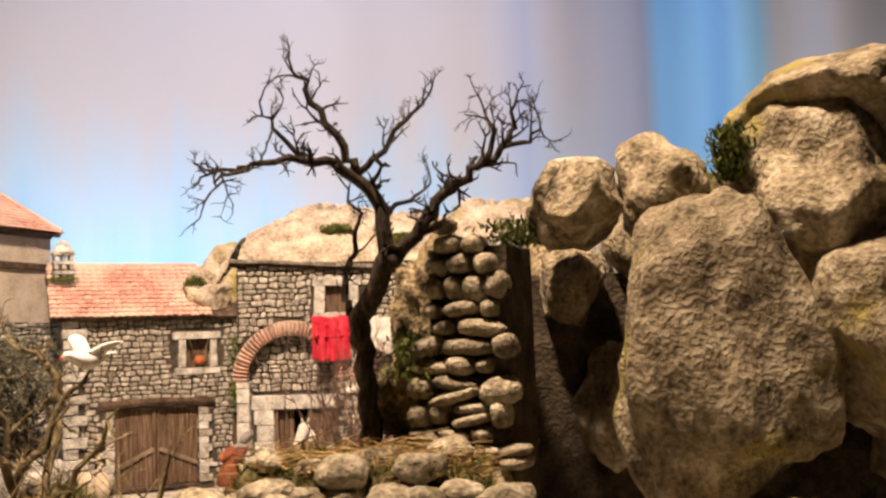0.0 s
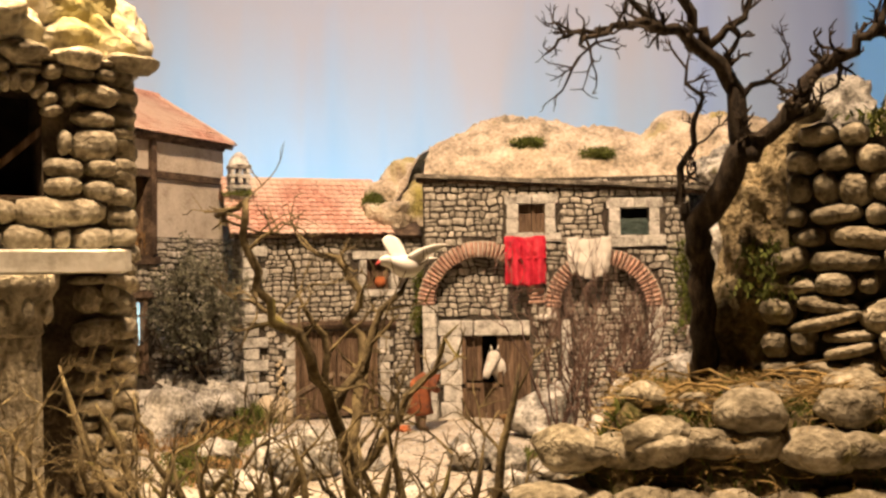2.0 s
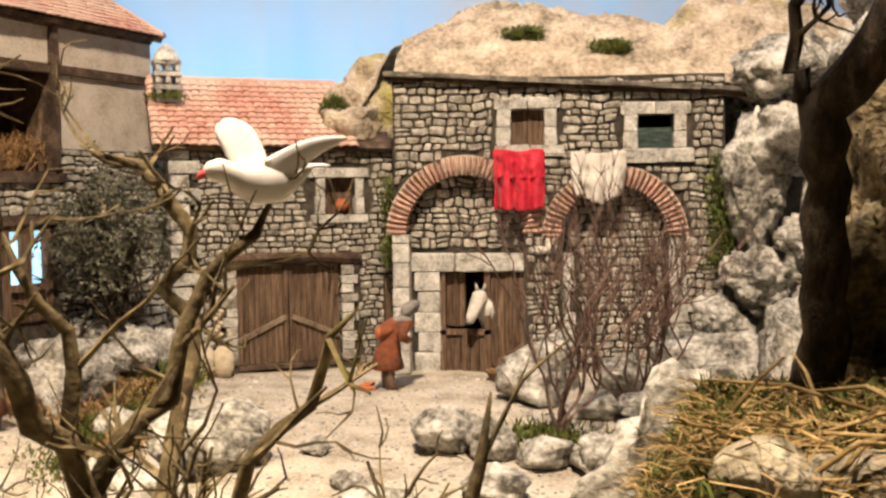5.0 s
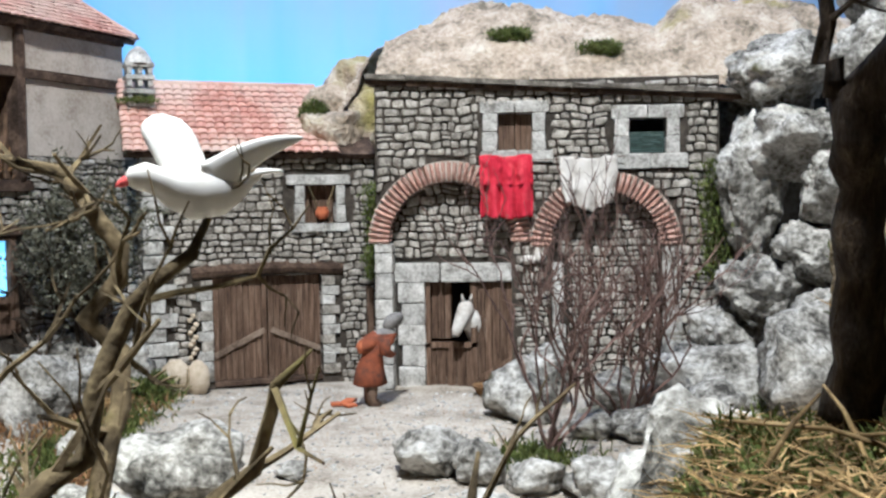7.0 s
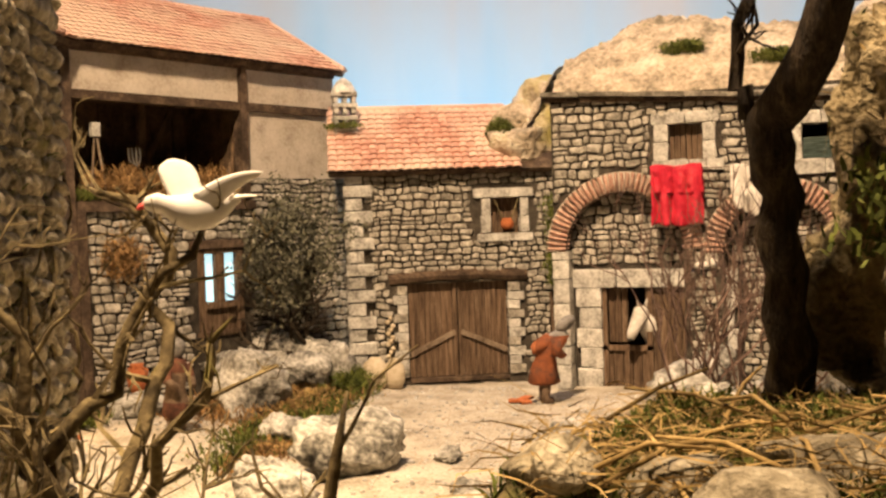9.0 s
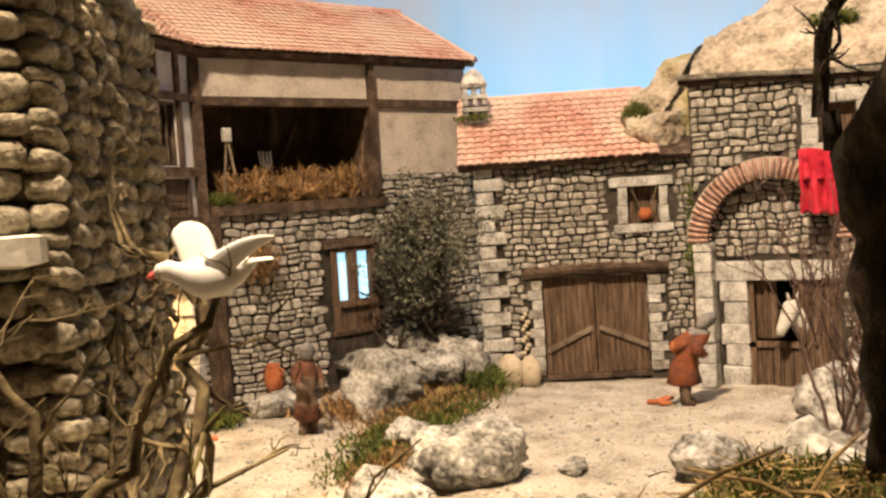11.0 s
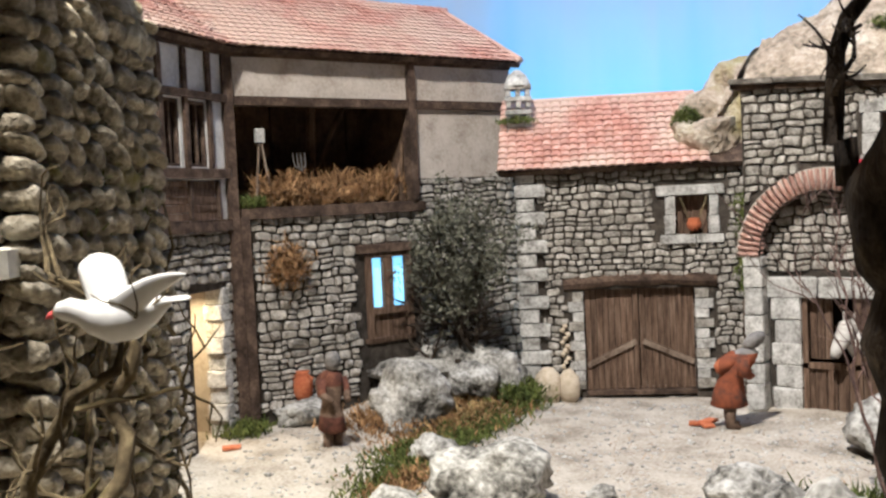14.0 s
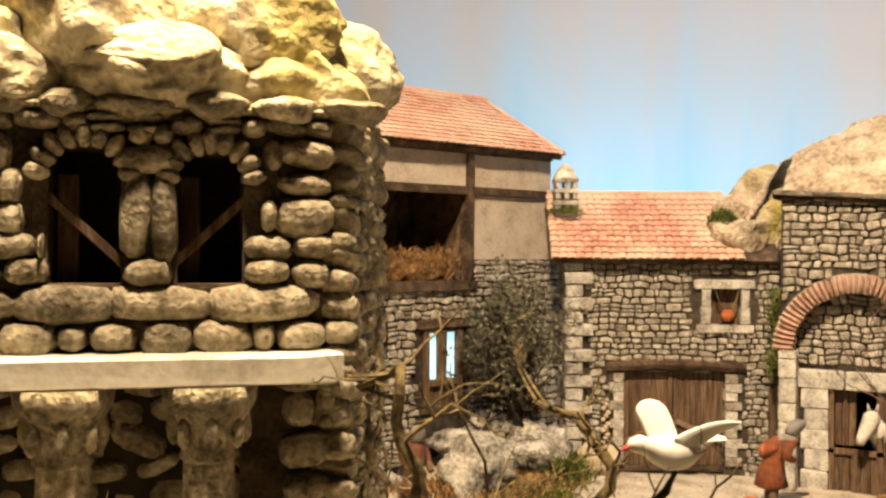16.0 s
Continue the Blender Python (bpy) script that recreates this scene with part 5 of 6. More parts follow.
dead_bush((7.5, -107, -1), [
    ([(7.5, -107, -1), (8.0, -107, 6), (7.9, -107.4, 12.5), (7.0, -108.6, 16.8), (6.0, -110.6, 19.8), (4.0, -111.4, 22.8), (3.0, -112, 25.7), (2.9, -112, 28.5), (1.9, -112, 28.0), (1.0, -112, 26.9)], [0.55, 0.46, 0.38, 0.33, 0.27, 0.22, 0.17, 0.08]),
    ([(7.0, -108.4, 16.6), (8.2, -106.8, 19), (9.6, -105.4, 21.6), (10.8, -104.4, 24.2)], [0.32, 0.27, 0.22, 0.16]),
    ([(6.8, -108.6, 17.4), (6.3, -108.8, 20.6), (4.9, -109, 23.6)], [0.26, 0.2, 0.1]),
    ([(7.9, -107.4, 12.5), (10.5, -107, 16.0), (12.8, -107.5, 18.8), (14.2, -108, 21.4)], [0.32, 0.24, 0.18, 0.1]),
    ([(5.2, -111, 21.0), (3.4, -110, 22.4), (1.4, -109, 23.0)], [0.2, 0.15, 0.08]),
    ([(7.9, -107.2, 12.5), (7.4, -103.4, 17), (6.9, -101.4, 20.3), (6.8, -101, 23), (6.6, -101.5, 25), (5.4, -101.8, 25.6), (4, -102, 26)], [0.34, 0.3, 0.27, 0.22, 0.14]),
], 31, "gnarled leafless mossy bush in front of the yard", 2, 0.8)
dead_bush((-2, -108, -1), [
    ([(-2, -108, -1), (-1, -108, 4), (1.5, -108, 8), (3.5, -108.5, 10.5), (5, -109, 14)], [0.7, 0.55, 0.4, 0.15]),
    ([(-1, -108, 4), (-5, -108, 9), (-8, -107, 13), (-11, -106, 19)], [0.5, 0.4, 0.3, 0.12]),
    ([(1.5, -108, 8), (0, -110, 11), (-3, -111, 14), (-4, -111, 18)], [0.3, 0.24, 0.16, 0.08]),
], 32, "low tangle of dead mossy branches in front")
dead_bush((16, -106, 0), [
    ([(16, -107, 0), (15.5, -107, 8), (16.4, -107, 14), (17.6, -107, 19)], [0.45, 0.36, 0.26, 0.14]),
    ([(15.5, -106, 5), (13, -107, 8.5), (12, -108, 12)], [0.4, 0.3, 0.12]),
], 33, "small dead bush at the foot of the ledge")
dead_bush((-8, -100, 0), [
    ([(-8, -100, 0), (-7, -100, 6), (-9, -100, 11), (-11, -101, 16)], [0.6, 0.45, 0.3, 0.12]),
    ([(-7, -100, 6), (-3, -101, 9), (-1, -102, 13)], [0.4, 0.3, 0.12]),
], 34, "dead mossy bush before the ruined wall")

for n, (x, y, top) in enumerate(((-9, -113, 15), (-3.5, -115, 16), (2.5, -114, 15), (8, -115, 16), (12.5, -113, 16.5), (-14, -110, 17), (-6, -110, 14), (0, -111, 14.5), (5.5, -111, 14), (10.5, -110, 15), (14.5, -110, 13))):
    dead_bush((x, y, -1), [
        ([(x, y, -1), (x + 0.6, y, top * 0.35), (x - 0.5, y + 0.5, top * 0.65), (x - 2.0, y + 0.5, top)], [0.5, 0.4, 0.28, 0.12]),
        ([(x + 0.6, y, top * 0.35), (x + 2.2, y, top * 0.6), (x + 3.4, y + 0.5, top * 0.95)], [0.34, 0.26, 0.12]),
        ([(x - 0.5, y, top * 0.5), (x - 3.0, y, top * 0.7), (x - 4.4, y, top * 0.9)], [0.28, 0.2, 0.1]),
    ], 80 + n, "low tangle of dead mossy branches in front", 2, 0.95, 3)

# the dove: one plain body, one wing raised, the other stretched back
def paddle(root, tip, chord_root, chord_tip, arch, blunt, thick=0.2):
    """A feathered blade from root to tip; its chord turns from one direction to the other."""
    root, tip, n, m, vs = np.array(root), np.array(tip), 14, 10, []
    for i in range(n):
        t = i / (n - 1)
        p = root * (1 - t) + tip * t + np.array([0, 0, arch * math.sin(t * math.pi)])
        c = (np.array(chord_root) * (1 - t) + np.array(chord_tip) * t) * max(0.06, (1 - t ** blunt)) ** 0.5
        side = np.cross(tip - root, c)
        side /= max(np.linalg.norm(side), 1e-6)
        for k in range(m):
            a = 2 * math.pi * k / m
            vs.append(p + c * 0.5 * math.cos(a) + side * thick * (1.1 - 0.7 * t) * math.sin(a))
    fs = [(m * i + k, m * i + (k + 1) % m, m * i + m + (k + 1) % m, m * i + m + k) for i in range(n - 1) for k in range(m)]
    return np.array(vs), fs + [tuple(range(m - 1, -1, -1)), tuple(range(m * n - m, m * n))]


def dove():
    pts = [(-3.0, 0, 0.1), (-2.75, 0, 0.2), (-2.3, 0, 0.25), (-1.8, 0, 0.1), (-1.2, 0, -0.15), (-0.4, 0, -0.35), (0.5, 0, -0.3), (1.3, 0, 0.05), (1.9, 0, 0.3), (2.3, 0, 0.4)]
    body = tube(pts, [0.16, 0.42, 0.56, 0.56, 0.82, 1.08, 1.0, 0.72, 0.4, 0.2], 18)
    tail = paddle((1.5, 0, 0.25), (3.2, 0, 0.5), (0, 1.0, 0), (0, 1.9, 0.1), 0.1, 9, 0.16)
    raised = paddle((-0.5, 0.35, 0.3), (-1.35, 1.3, 2.7), (1.9, 0.1, 0.1), (2.3, 0.2, 0.4), 0.1, 5, 0.22)
    back = paddle((0.1, -0.55, 0.1), (3.35, -1.9, 1.75), (1.0, 0.2, -1.2), (0.25, 0, -0.3), 0.3, 9, 0.22)
    beak = tube([(-2.95, 0, 0.12), (-3.2, 0, 0.0), (-3.4, 0, -0.12)], [0.2, 0.15, 0.03], 8)
    return join([body, tail, raised, back, beak]), len(beak[1])


bird, beak_faces = dove()
ang = math.radians(38)
v = rotz((np.array(bird[0]) * 0.64, bird[1]), ang)[0] + np.array([10.7, -104.3, 25.0])
bird_ob = part("dove_figurine", (v, bird[1]), DOVE, None, "white painted dove figurine with spread wings on a branch", smooth=True, category="figurine")
bird_ob.data.materials.append(BEAK)
for face in bird_ob.data.polygons[len(bird[1]) - beak_faces:]:
    face.material_index = 1

# ---- the near ruin ----
NW = Wall((-47.0, -121.0), (-13.6, -91.5))
ruin = thing("ruined_building", (-25, -98, 0), "ruined cobble building with arched windows over a white slab", "building")
L = NW.length
NHOLES = [(L - 9.4, L - 5.6, 30.4, 38.3), (L - 16.6, L - 12.6, 30.4, 38.5)]
pieces("wall_core", slab_with_holes(NW, 0, L - 0.8, 27.0, 41.0, NHOLES, 5.0), MORTAR, ruin)


def nw_free(u, z):
    for a, b, c, d in NHOLES:
        m, r = (a + b) / 2, (b - a) / 2
        if abs(u - m) < r + 0.1 and c - 0.3 < z < d - r + 0.3:
            return False
        if math.hypot(u - m, z - (d - r)) < r + 1.25:
            return False
    return not (L - 12.7 < u < L - 9.3 and 30.2 < z < 38.6)


cells = []
for row, (z0, z1, widths) in enumerate(((26.4, 28.3, (3.3, 1.5, 2.9, 3.1)), (28.3, 30.35, (5.6, 6.1, 5.2)))):
    u, k = L - 30, 0
    while u < L - 1.6:
        w = min(widths[k % len(widths)], L - 0.3 - u)
        cells.append((u, u + w, z0, z1, 0.02 * math.sin(u)))
        u, k = u + w, k + 1
cells += courses(L - 5.6, L - 0.3, 30.4, 39.4, 1.75, 2.7, 71, nw_free)
cells += courses(L - 30, L - 16.5, 30.4, 39.4, 1.75, 3.0, 75, nw_free)
cells += courses(L - 30, L - 0.3, 39.3, 41.0, 0.95, 1.9, 76, nw_free)
cells += [(L - 12.5, L - 10.9, 31.9, 37.0, 0.04), (L - 10.9, L - 9.4, 31.9, 37.0, -0.03), (L - 12.6, L - 9.4, 37.0, 38.5, 0.0), (L - 12.3, L - 9.7, 30.2, 32.1, 0.0)]
cells += [(L - 12.2, L - 10.8, 38.5, 39.8, 0.5), (L - 10.9, L - 9.6, 38.6, 39.9, -0.4)]
stones(NW, cells, COBBLE, ruin, name="cobble", thick=2.5, out=1.1, shapes=ROUND, jitter=0.1)
cobbles(ruin, NW, L - 3.2, L, 0, 24.6, 1.9, 3.0, 72, thick=2.4, out=0.2, jitter=0.2)
for a, b, c, d in NHOLES:
    m, r = (a + b) / 2, (b - a) / 2
    for k in range(9):
        t = math.pi * (k + 0.5) / 9
        p = NW.at(m - (r + 0.65) * math.cos(t), d - r + (r + 0.65) * math.sin(t), 0.2)
        v, f = boulder(700 + k + int(m), (1.05, 2.2, 1.6), (0, 0, 0), 0, 3, 0.1, 0.25)
        ct, st = math.cos(t - math.pi / 2), math.sin(t - math.pi / 2)
        v = np.c_[v[:, 0] * ct - v[:, 2] * st, v[:, 1], v[:, 0] * st + v[:, 2] * ct]
        v = p + v[:, :1] * -NW.d + v[:, 1:2] * NW.n + v[:, 2:] * np.array([[0, 0, 1.0]])
        part("cobble", (v, f), COBBLE, ruin, smooth=True)
# shade behind the arched windows, drawn as a black sheet
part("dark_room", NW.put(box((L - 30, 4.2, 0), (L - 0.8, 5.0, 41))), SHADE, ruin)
for m, s in ((L - 7.5, 1), (L - 14.6, -1)):
    part("wooden_bar", bar(NW, (m - 2.4 * s, 31.4), (m + 2.1 * s, 35.6), 0.55, 0.3, 0.5), WOOD, ruin, "loose slanting wooden bar")
    part("window_sill", NW.put(box((m - 2.1, 0.2, 30.0), (m + 2.1, 1.2, 30.5), 0.1)), WOOD, ruin)
    part("shutter", NW.put(box((m - 1.8, 2.6, 30.4), (m - 0.6, 2.9, 37.0), 0.06)), WOOD, ruin)
block("slab", NW, L - 32, L + 0.2, 24.7, 26.5, 3.2, 8.0, SLAB, ruin, label="worn white stone slab")
for cu in (L - 7.5, L - 15.5, L - 23.5):
    c = NW.at(cu, 0, 1.2)
    col = thing("column", c, "", "")
    col.parent, col.location = ruin, col.location - ruin.location
    vs, fs, n = [], [], 40
    for zz, rr in ((-2, 1.75), (9, 1.68), (20.4, 1.5)):
        for k in range(n):
            a = 2 * math.pi * k / n
            r = rr * (1 - 0.09 * (k % 4 == 0) - 0.05 * (k % 4 in (1, 3)))
            vs.append((c[0] + r * math.cos(a), c[1] + r * math.sin(a), zz))
    fs = [(i * n + k, i * n + (k + 1) % n, (i + 1) * n + (k + 1) % n, (i + 1) * n + k) for i in range(2) for k in range(n)]
    part("shaft", (vs, fs), COBBLE, col, "fluted stone shaft")
    part("capital", lathe([(1.5, 20.3), (1.75, 20.5), (1.6, 20.9), (1.9, 22.4), (2.7, 23.7), (2.8, 24.7)], c, 20), COBBLE, col, "carved leafy capital", smooth=True)
    for k in range(8):
        a = 2 * math.pi * k / 8
        p = c + np.array([math.cos(a) * 2.05, math.sin(a) * 2.05, 22.2])
        part("leaf", boulder(820 + k, (0.9, 0.9, 2.2), p, a, 2, 0.1), COBBLE, col, smooth=True)
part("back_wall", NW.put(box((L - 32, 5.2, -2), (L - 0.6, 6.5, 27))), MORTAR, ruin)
cobbles(ruin, Wall(tuple(NW.at(0, 0, -5.0)[:2]), tuple(NW.at(L, 0, -5.0)[:2])), L - 28, L - 1, 0, 24, 1.9, 3.2, 73, thick=1.6, limit=0)
u = L - 30
while u < L - 0.5:
    w = 3.2 + 1.6 * abs(math.sin(u * 2.3))
    part("cornice_stone", boulder(950 + int(u * 3), (w * 1.1, 4.4, 1.9), NW.at(u + w / 2, 40.9, 0.5), math.atan2(NW.d[1], NW.d[0]), 3, 0.1), COBBLE, ruin, smooth=True)
    u += w
# its broken end
NE = Wall((-13.6, -91.5), (-20.5, -76.5))
part("end_core", NE.put(box((0.4, 0.2, -2), (NE.length, 6, 41))), MORTAR, ruin)
end_cells = [(a, b, c, d, 0.5 + 0.25 * math.sin(c * 2.1)) for a, b, c, d, _ in courses(-0.4, NE.length + 0.5, -1, 41, 1.45, 2.1, 74, lambda u, z: True)]
stones(NE, end_cells, COBBLE, ruin, name="cobble", thick=2.4, out=1.1, shapes=ROUND, jitter=0.22)
for i, (u, z, o, a, b, c) in enumerate([(L - 3.2, 42.6, -3, 8, 9, 6), (L - 10.5, 42.6, -1.8, 14, 9, 5.5), (L - 20, 42.4, -2, 15, 9, 5.5), (L - 14, 43.8, -4.5, 20, 10, 8), (L - 4.5, 46.5, -5, 12, 10, 9), (L - 14, 46.0, -6, 18, 12, 12), (L - 24, 45, -4, 16, 11, 10), (L - 25, 49, -8, 20, 14, 14)]):
    part("cap_rock", boulder(900 + i, (a, b, c), NW.at(u, z, o), i, 5, 0.17), CAP, ruin, smooth=True)
for i, (u, z, a, b, c) in enumerate([(3.5, 42.5, 8, 7, 7), (9.5, 44, 10, 9, 9), (14, 40, 7, 7, 8)]):
    part("cap_rock", boulder(920 + i, (a, b, c), NE.at(u, z, -2), i, 5, 0.17), CAP, ruin, smooth=True)

def vine_spots(rng):
    u, z = rng.uniform(2, NE.length), rng.uniform(0, 34)
    if noise.noise(Vector((u * 0.3, z * 0.2, 5))) < -0.05:
        z *= 0.6
    return tuple(NE.at(u, z, rng.uniform(0.2, 1.0)))


stuff("wall_moss", blades(np.random.default_rng(91), scatter(2200, 92, vine_spots), 0.8, 0.1, 1.4, 1.2), MOSS, "dark moss and ivy hanging on the ruin's end wall", "moss")
vines = []
rng = np.random.default_rng(93)
for k in range(16):
    u, z = rng.uniform(3, NE.length), rng.uniform(8, 20)
    pts = []
    for j in range(9):
        pts.append(tuple(NE.at(u, z, 1.1 + 0.35 * math.sin(j + k))))
        u, z = u + rng.normal(0, 0.7), z + rng.uniform(0.2, 2.0) * (1 if k % 2 else -1)
    vines.append(tube(pts, np.linspace(0.2, 0.07, 9), 5))
stuff("dry_vine", join(vines), TWIG, "dry brown vine creeping over the ruin's end wall", "vine")

# ---- plants of the yard ----
def olive(base, top, spread, seed):
    ob = thing("olive_bush", base, "dark grey-green small-leaved olive bush between the houses", "bush")
    rng = np.random.default_rng(seed)
    tw, tips = [], []
    b = np.array(base, float)
    for k in range(7):
        way = np.array([rng.normal(0, 0.5), rng.normal(0, 0.4), 1.0])
        sprout(rng, b + rng.normal(0, 0.6, 3) * (1, 1, 0), way, rng.uniform(8, 12), 0.4, 2, tw, 0.8, 0.25, 5, 4)
    part("trunk", join(tw[:7]), BARK, ob)
    part("twig_mass", join(tw[7:]), BARK, ob, kind="stuff")
    vs, fs = [], []
    for _ in range(5000):
        d = rng.normal(size=3)
        d /= np.linalg.norm(d)
        r = rng.uniform(0.35, 1.0) ** 0.6
        lob = 0.68 + 0.6 * noise.noise(Vector((d * 2.2).tolist()))
        p = np.array(top) + d * np.array(spread) * r * lob
        a, c = rng.normal(size=3), rng.normal(size=3)
        a /= np.linalg.norm(a)
        c -= a * (c @ a)
        c /= np.linalg.norm(c)
        k = len(vs)
        ln = rng.uniform(0.3, 0.65)
        vs += [p - a * ln, p + c * 0.16, p + a * ln, p - c * 0.16]
        fs.append((k, k + 1, k + 2, k + 3))
    part("leaves", (vs, fs), LEAF, ob, kind="stuff")


olive((-36.5, -9, 6), (-37.2, -10.5, 20.5), (11.0, 8.0, 12.5), 51)


def wicker_shrub(base, height, seed, n=11):
    ob = thing("leafless_shrub", base, "reddish-brown leafless twiggy shrub in the yard", "shrub")
    rng = np.random.default_rng(seed)
    for k in range(n):
        tw = []
        a = rng.uniform(0, 2 * math.pi)
        way = np.array([math.cos(a) * 0.2, math.sin(a) * 0.16, 1.0])
        sprout(rng, np.array(base) + rng.normal(0, 0.35, 3) * (1, 1, 0), way, height * rng.uniform(0.55, 0.75), 0.24, 3, tw, 0.34, 0.3, 3, 3)
        part("stem", join(tw), SHRUB, ob)


wicker_shrub((20.5, -35, -1), 26, 61, 7)
wicker_shrub((28.6, -23, -0.5), 27, 62, 9)


def clump(name, centre, spread, n, length, material, label, seed, lean=0.6):
    rng = np.random.default_rng(seed)
    spots = []
    for _ in range(n):
        x, y = rng.normal(centre[0], spread[0]), rng.normal(centre[1], spread[1])
        spots.append((x, y, (ground_z(x, y) if centre[2] is None else centre[2]) + rng.uniform(0, 0.5) * spread[2]))
    stuff(name, blades(rng, spots, length, 0.2, lean), material, label, "moss")


clump("moss_patch", (-27.5, -29, None), (1.8, 6.5, 2.0), 5200, 0.9, MOSS, "green moss and grass between the rocks", 1)
clump("moss_patch", (-28.5, -11, None), (1.5, 2.0, 5), 1600, 1.3, MOSS, "bright green grass tuft beside the sacks", 2)
clump("dry_grass", (-32, -18, None), (2.6, 4.5, 2.5), 1800, 1.0, STRAW, "dry yellow grass on the rocks by the barn", 3)
clump("dry_grass", (-29.5, -24, None), (2.2, 6.5, 2.4), 1600, 1.0, HAY, "brown dry weeds among the moss between the rocks", 16)
clump("dry_grass", (-22, -46, None), (1.2, 3.0, 2.0), 900, 0.9, HAY, "low brown weeds beside the pale rocks", 17)
clump("moss_patch", (-24, -45, None), (1.6, 3.5, 1.4), 1400, 0.8, MOSS, "low green moss among yard rocks", 4)
clump("moss_patch", (41.5, -1.5, 14), (1.0, 1.2, 30), 1500, 1.0, MOSS, "moss climbing the joint beside the stone house", 5)
clump("moss_patch", (-3.0, 6, 14), (0.7, 1.0, 26), 900, 0.9, MOSS, "moss growing in the corner of the houses", 6)
clump("moss_patch", (18.5, -36, None), (2.6, 2.0, 2), 600, 1.4, MOSS, "green moss under the leafless shrub", 7)
clump("moss_patch", (46, -23, None), (2.5, 2.5, 3), 500, 1.6, MOSS, "green tuft between grey rocks", 8)
clump("dry_grass", (-40, -27, None), (3.0, 2.5, 3), 600, 1.6, HAY, "brown dry weeds beside the path", 9)
clump("moss_patch", (-53, -36, None), (1.6, 1.6, 3), 500, 1.4, MOSS, "green weeds at the foot of the post", 10)
clump("moss_patch", (44, -94, 33), (1.6, 1.4, 4), 600, 0.9, MOSS, "green moss on top of the cobble wall", 11)
clump("moss_patch", (34, -95, 22), (0.9, 1.2, 8), 300, 0.7, MOSS, "yellow-green moss on the cobble wall", 12)
clump("bush", (60, -101, 37), (0.7, 0.7, 8), 900, 1.0, MOSS, "dark green bush between great boulders", 13)


def ball(r):
    d = r.normal(size=3)
    return d / np.linalg.norm(d) * r.random() ** 0.4


for i, (x, y) in enumerate(((15.8, 4.8), (27.6, 4.2), (-13, 13))):
    stuff("hill_bush", blades(np.random.default_rng(20 + i), scatter(1500, 40 + i, lambda r: tuple(np.array((x, y, hill_z(x, y) + 0.3)) + ball(r) * (1.9, 1.3, 1.1) + (1.5 * math.sin(9 * r.random()), 0, 0))), 0.75, 0.16, 1.2), MOSS, "dark low bush on the hillside", "bush")
stuff("roof_bush", blades(np.random.default_rng(30), scatter(1500, 44, lambda r: tuple(np.array((-11.4, 8.2, 36.8)) + ball(r) * (2.2, 1.6, 2.1))), 0.7, 0.16, 1.0), MOSS, "green bush growing on the edge of the tiled roof", "bush")
part("slump", boulder(271, (12, 12, 13), (-5.5, 17.5, 40.0), 0.9, 5, 0.17), HILL, None, "sandy rock slumped on the barn roof", smooth=True, kind="structure", category="rock")
part("slump", boulder(270, (10, 9, 7), (-9.0, 10.0, 35.0), 0.4, 5, 0.17), HILL, None, "sandy rock slumped on the barn roof", smooth=True, kind="structure", category="rock")

# fine gravel on the yard
rng = np.random.default_rng(88)
grit = []
for _ in range(2600):
    x, y = rng.uniform(-48, 40), rng.uniform(-62, 0)
    if y > -4.1 + (x + 31) * 0.482 - 1 or (x > -2 and y > -2):
        continue
    v, f = PEBBLES[int(rng.integers(10))]
    k = rng.uniform(0.12, 0.45) * (1.6 if rng.random() < 0.06 else 1)
    grit.append(rotz((np.array(v) * (k, k * 0.8, k * 0.6) + (x, y, ground_z(x, y) + 0.06), f), 0.0))
stuff("gravel", join(grit), PALE, "fine pale gravel scattered on the yard", "gravel")
stuff("chaff", blades(rng, [(x, y, ground_z(x, y) + 0.03) for x, y in zip(rng.uniform(-30, 30, 500), rng.uniform(-45, -12, 500))], 0.9, 0.05, 6.0, 0.3), HAY, "bits of brown chaff on the yard", "straw")

# ---- loose things ----
def sack(at, h, w, seed):
    prof = [(0.75, 0), (1.0, 0.25), (1.05, 0.55), (0.9, 0.8), (0.55, 0.93), (0.42, 1.0)]
    vf = lathe([(r * w / 2, z * h) for r, z in prof], at, 16, 0.8)
    v = np.array(vf[0])
    v += 0.12 * np.array([[noise.noise(Vector((p * 0.8 + seed).tolist())), noise.noise(Vector((p * 0.8 + seed + 9).tolist())), 0] for p in v])
    part("sack", (v, vf[1]), SACK, None, "full pale sackcloth bag leaning by the barn wall", smooth=True, category="sack")


sack((-27.2, -5.0, 0.2), 4.6, 3.6, 1)
sack((-24.8, -3.6, 0.2), 4.2, 3.0, 5)
jar = thing("clay_jar", (-51.0, -27.4, ground_z(-51.0, -27.4) + 2.6), "orange clay jar standing by the house wall", "jar")
part("jar", lathe([(0.72, 0), (1.2, 1.0), (1.3, 2.2), (1.0, 3.2), (0.75, 3.6), (0.95, 4.0)], tuple(jar.location / CM), 20), CLAY, jar, smooth=True)
for side in (-1, 1):
    x, y, z = jar.location / CM
    part("handle", tube([(x + 0.8 * side, y, z + 3.5), (x + 1.65 * side, y, z + 3.2), (x + 1.25 * side, y, z + 2.2)], [0.16, 0.16, 0.16], 6), CLAY, jar, smooth=True)
rock((-50.2, -28.2, None), (9, 6, 4.2), 180, 0.4, "flat grey step stone under the clay jar")
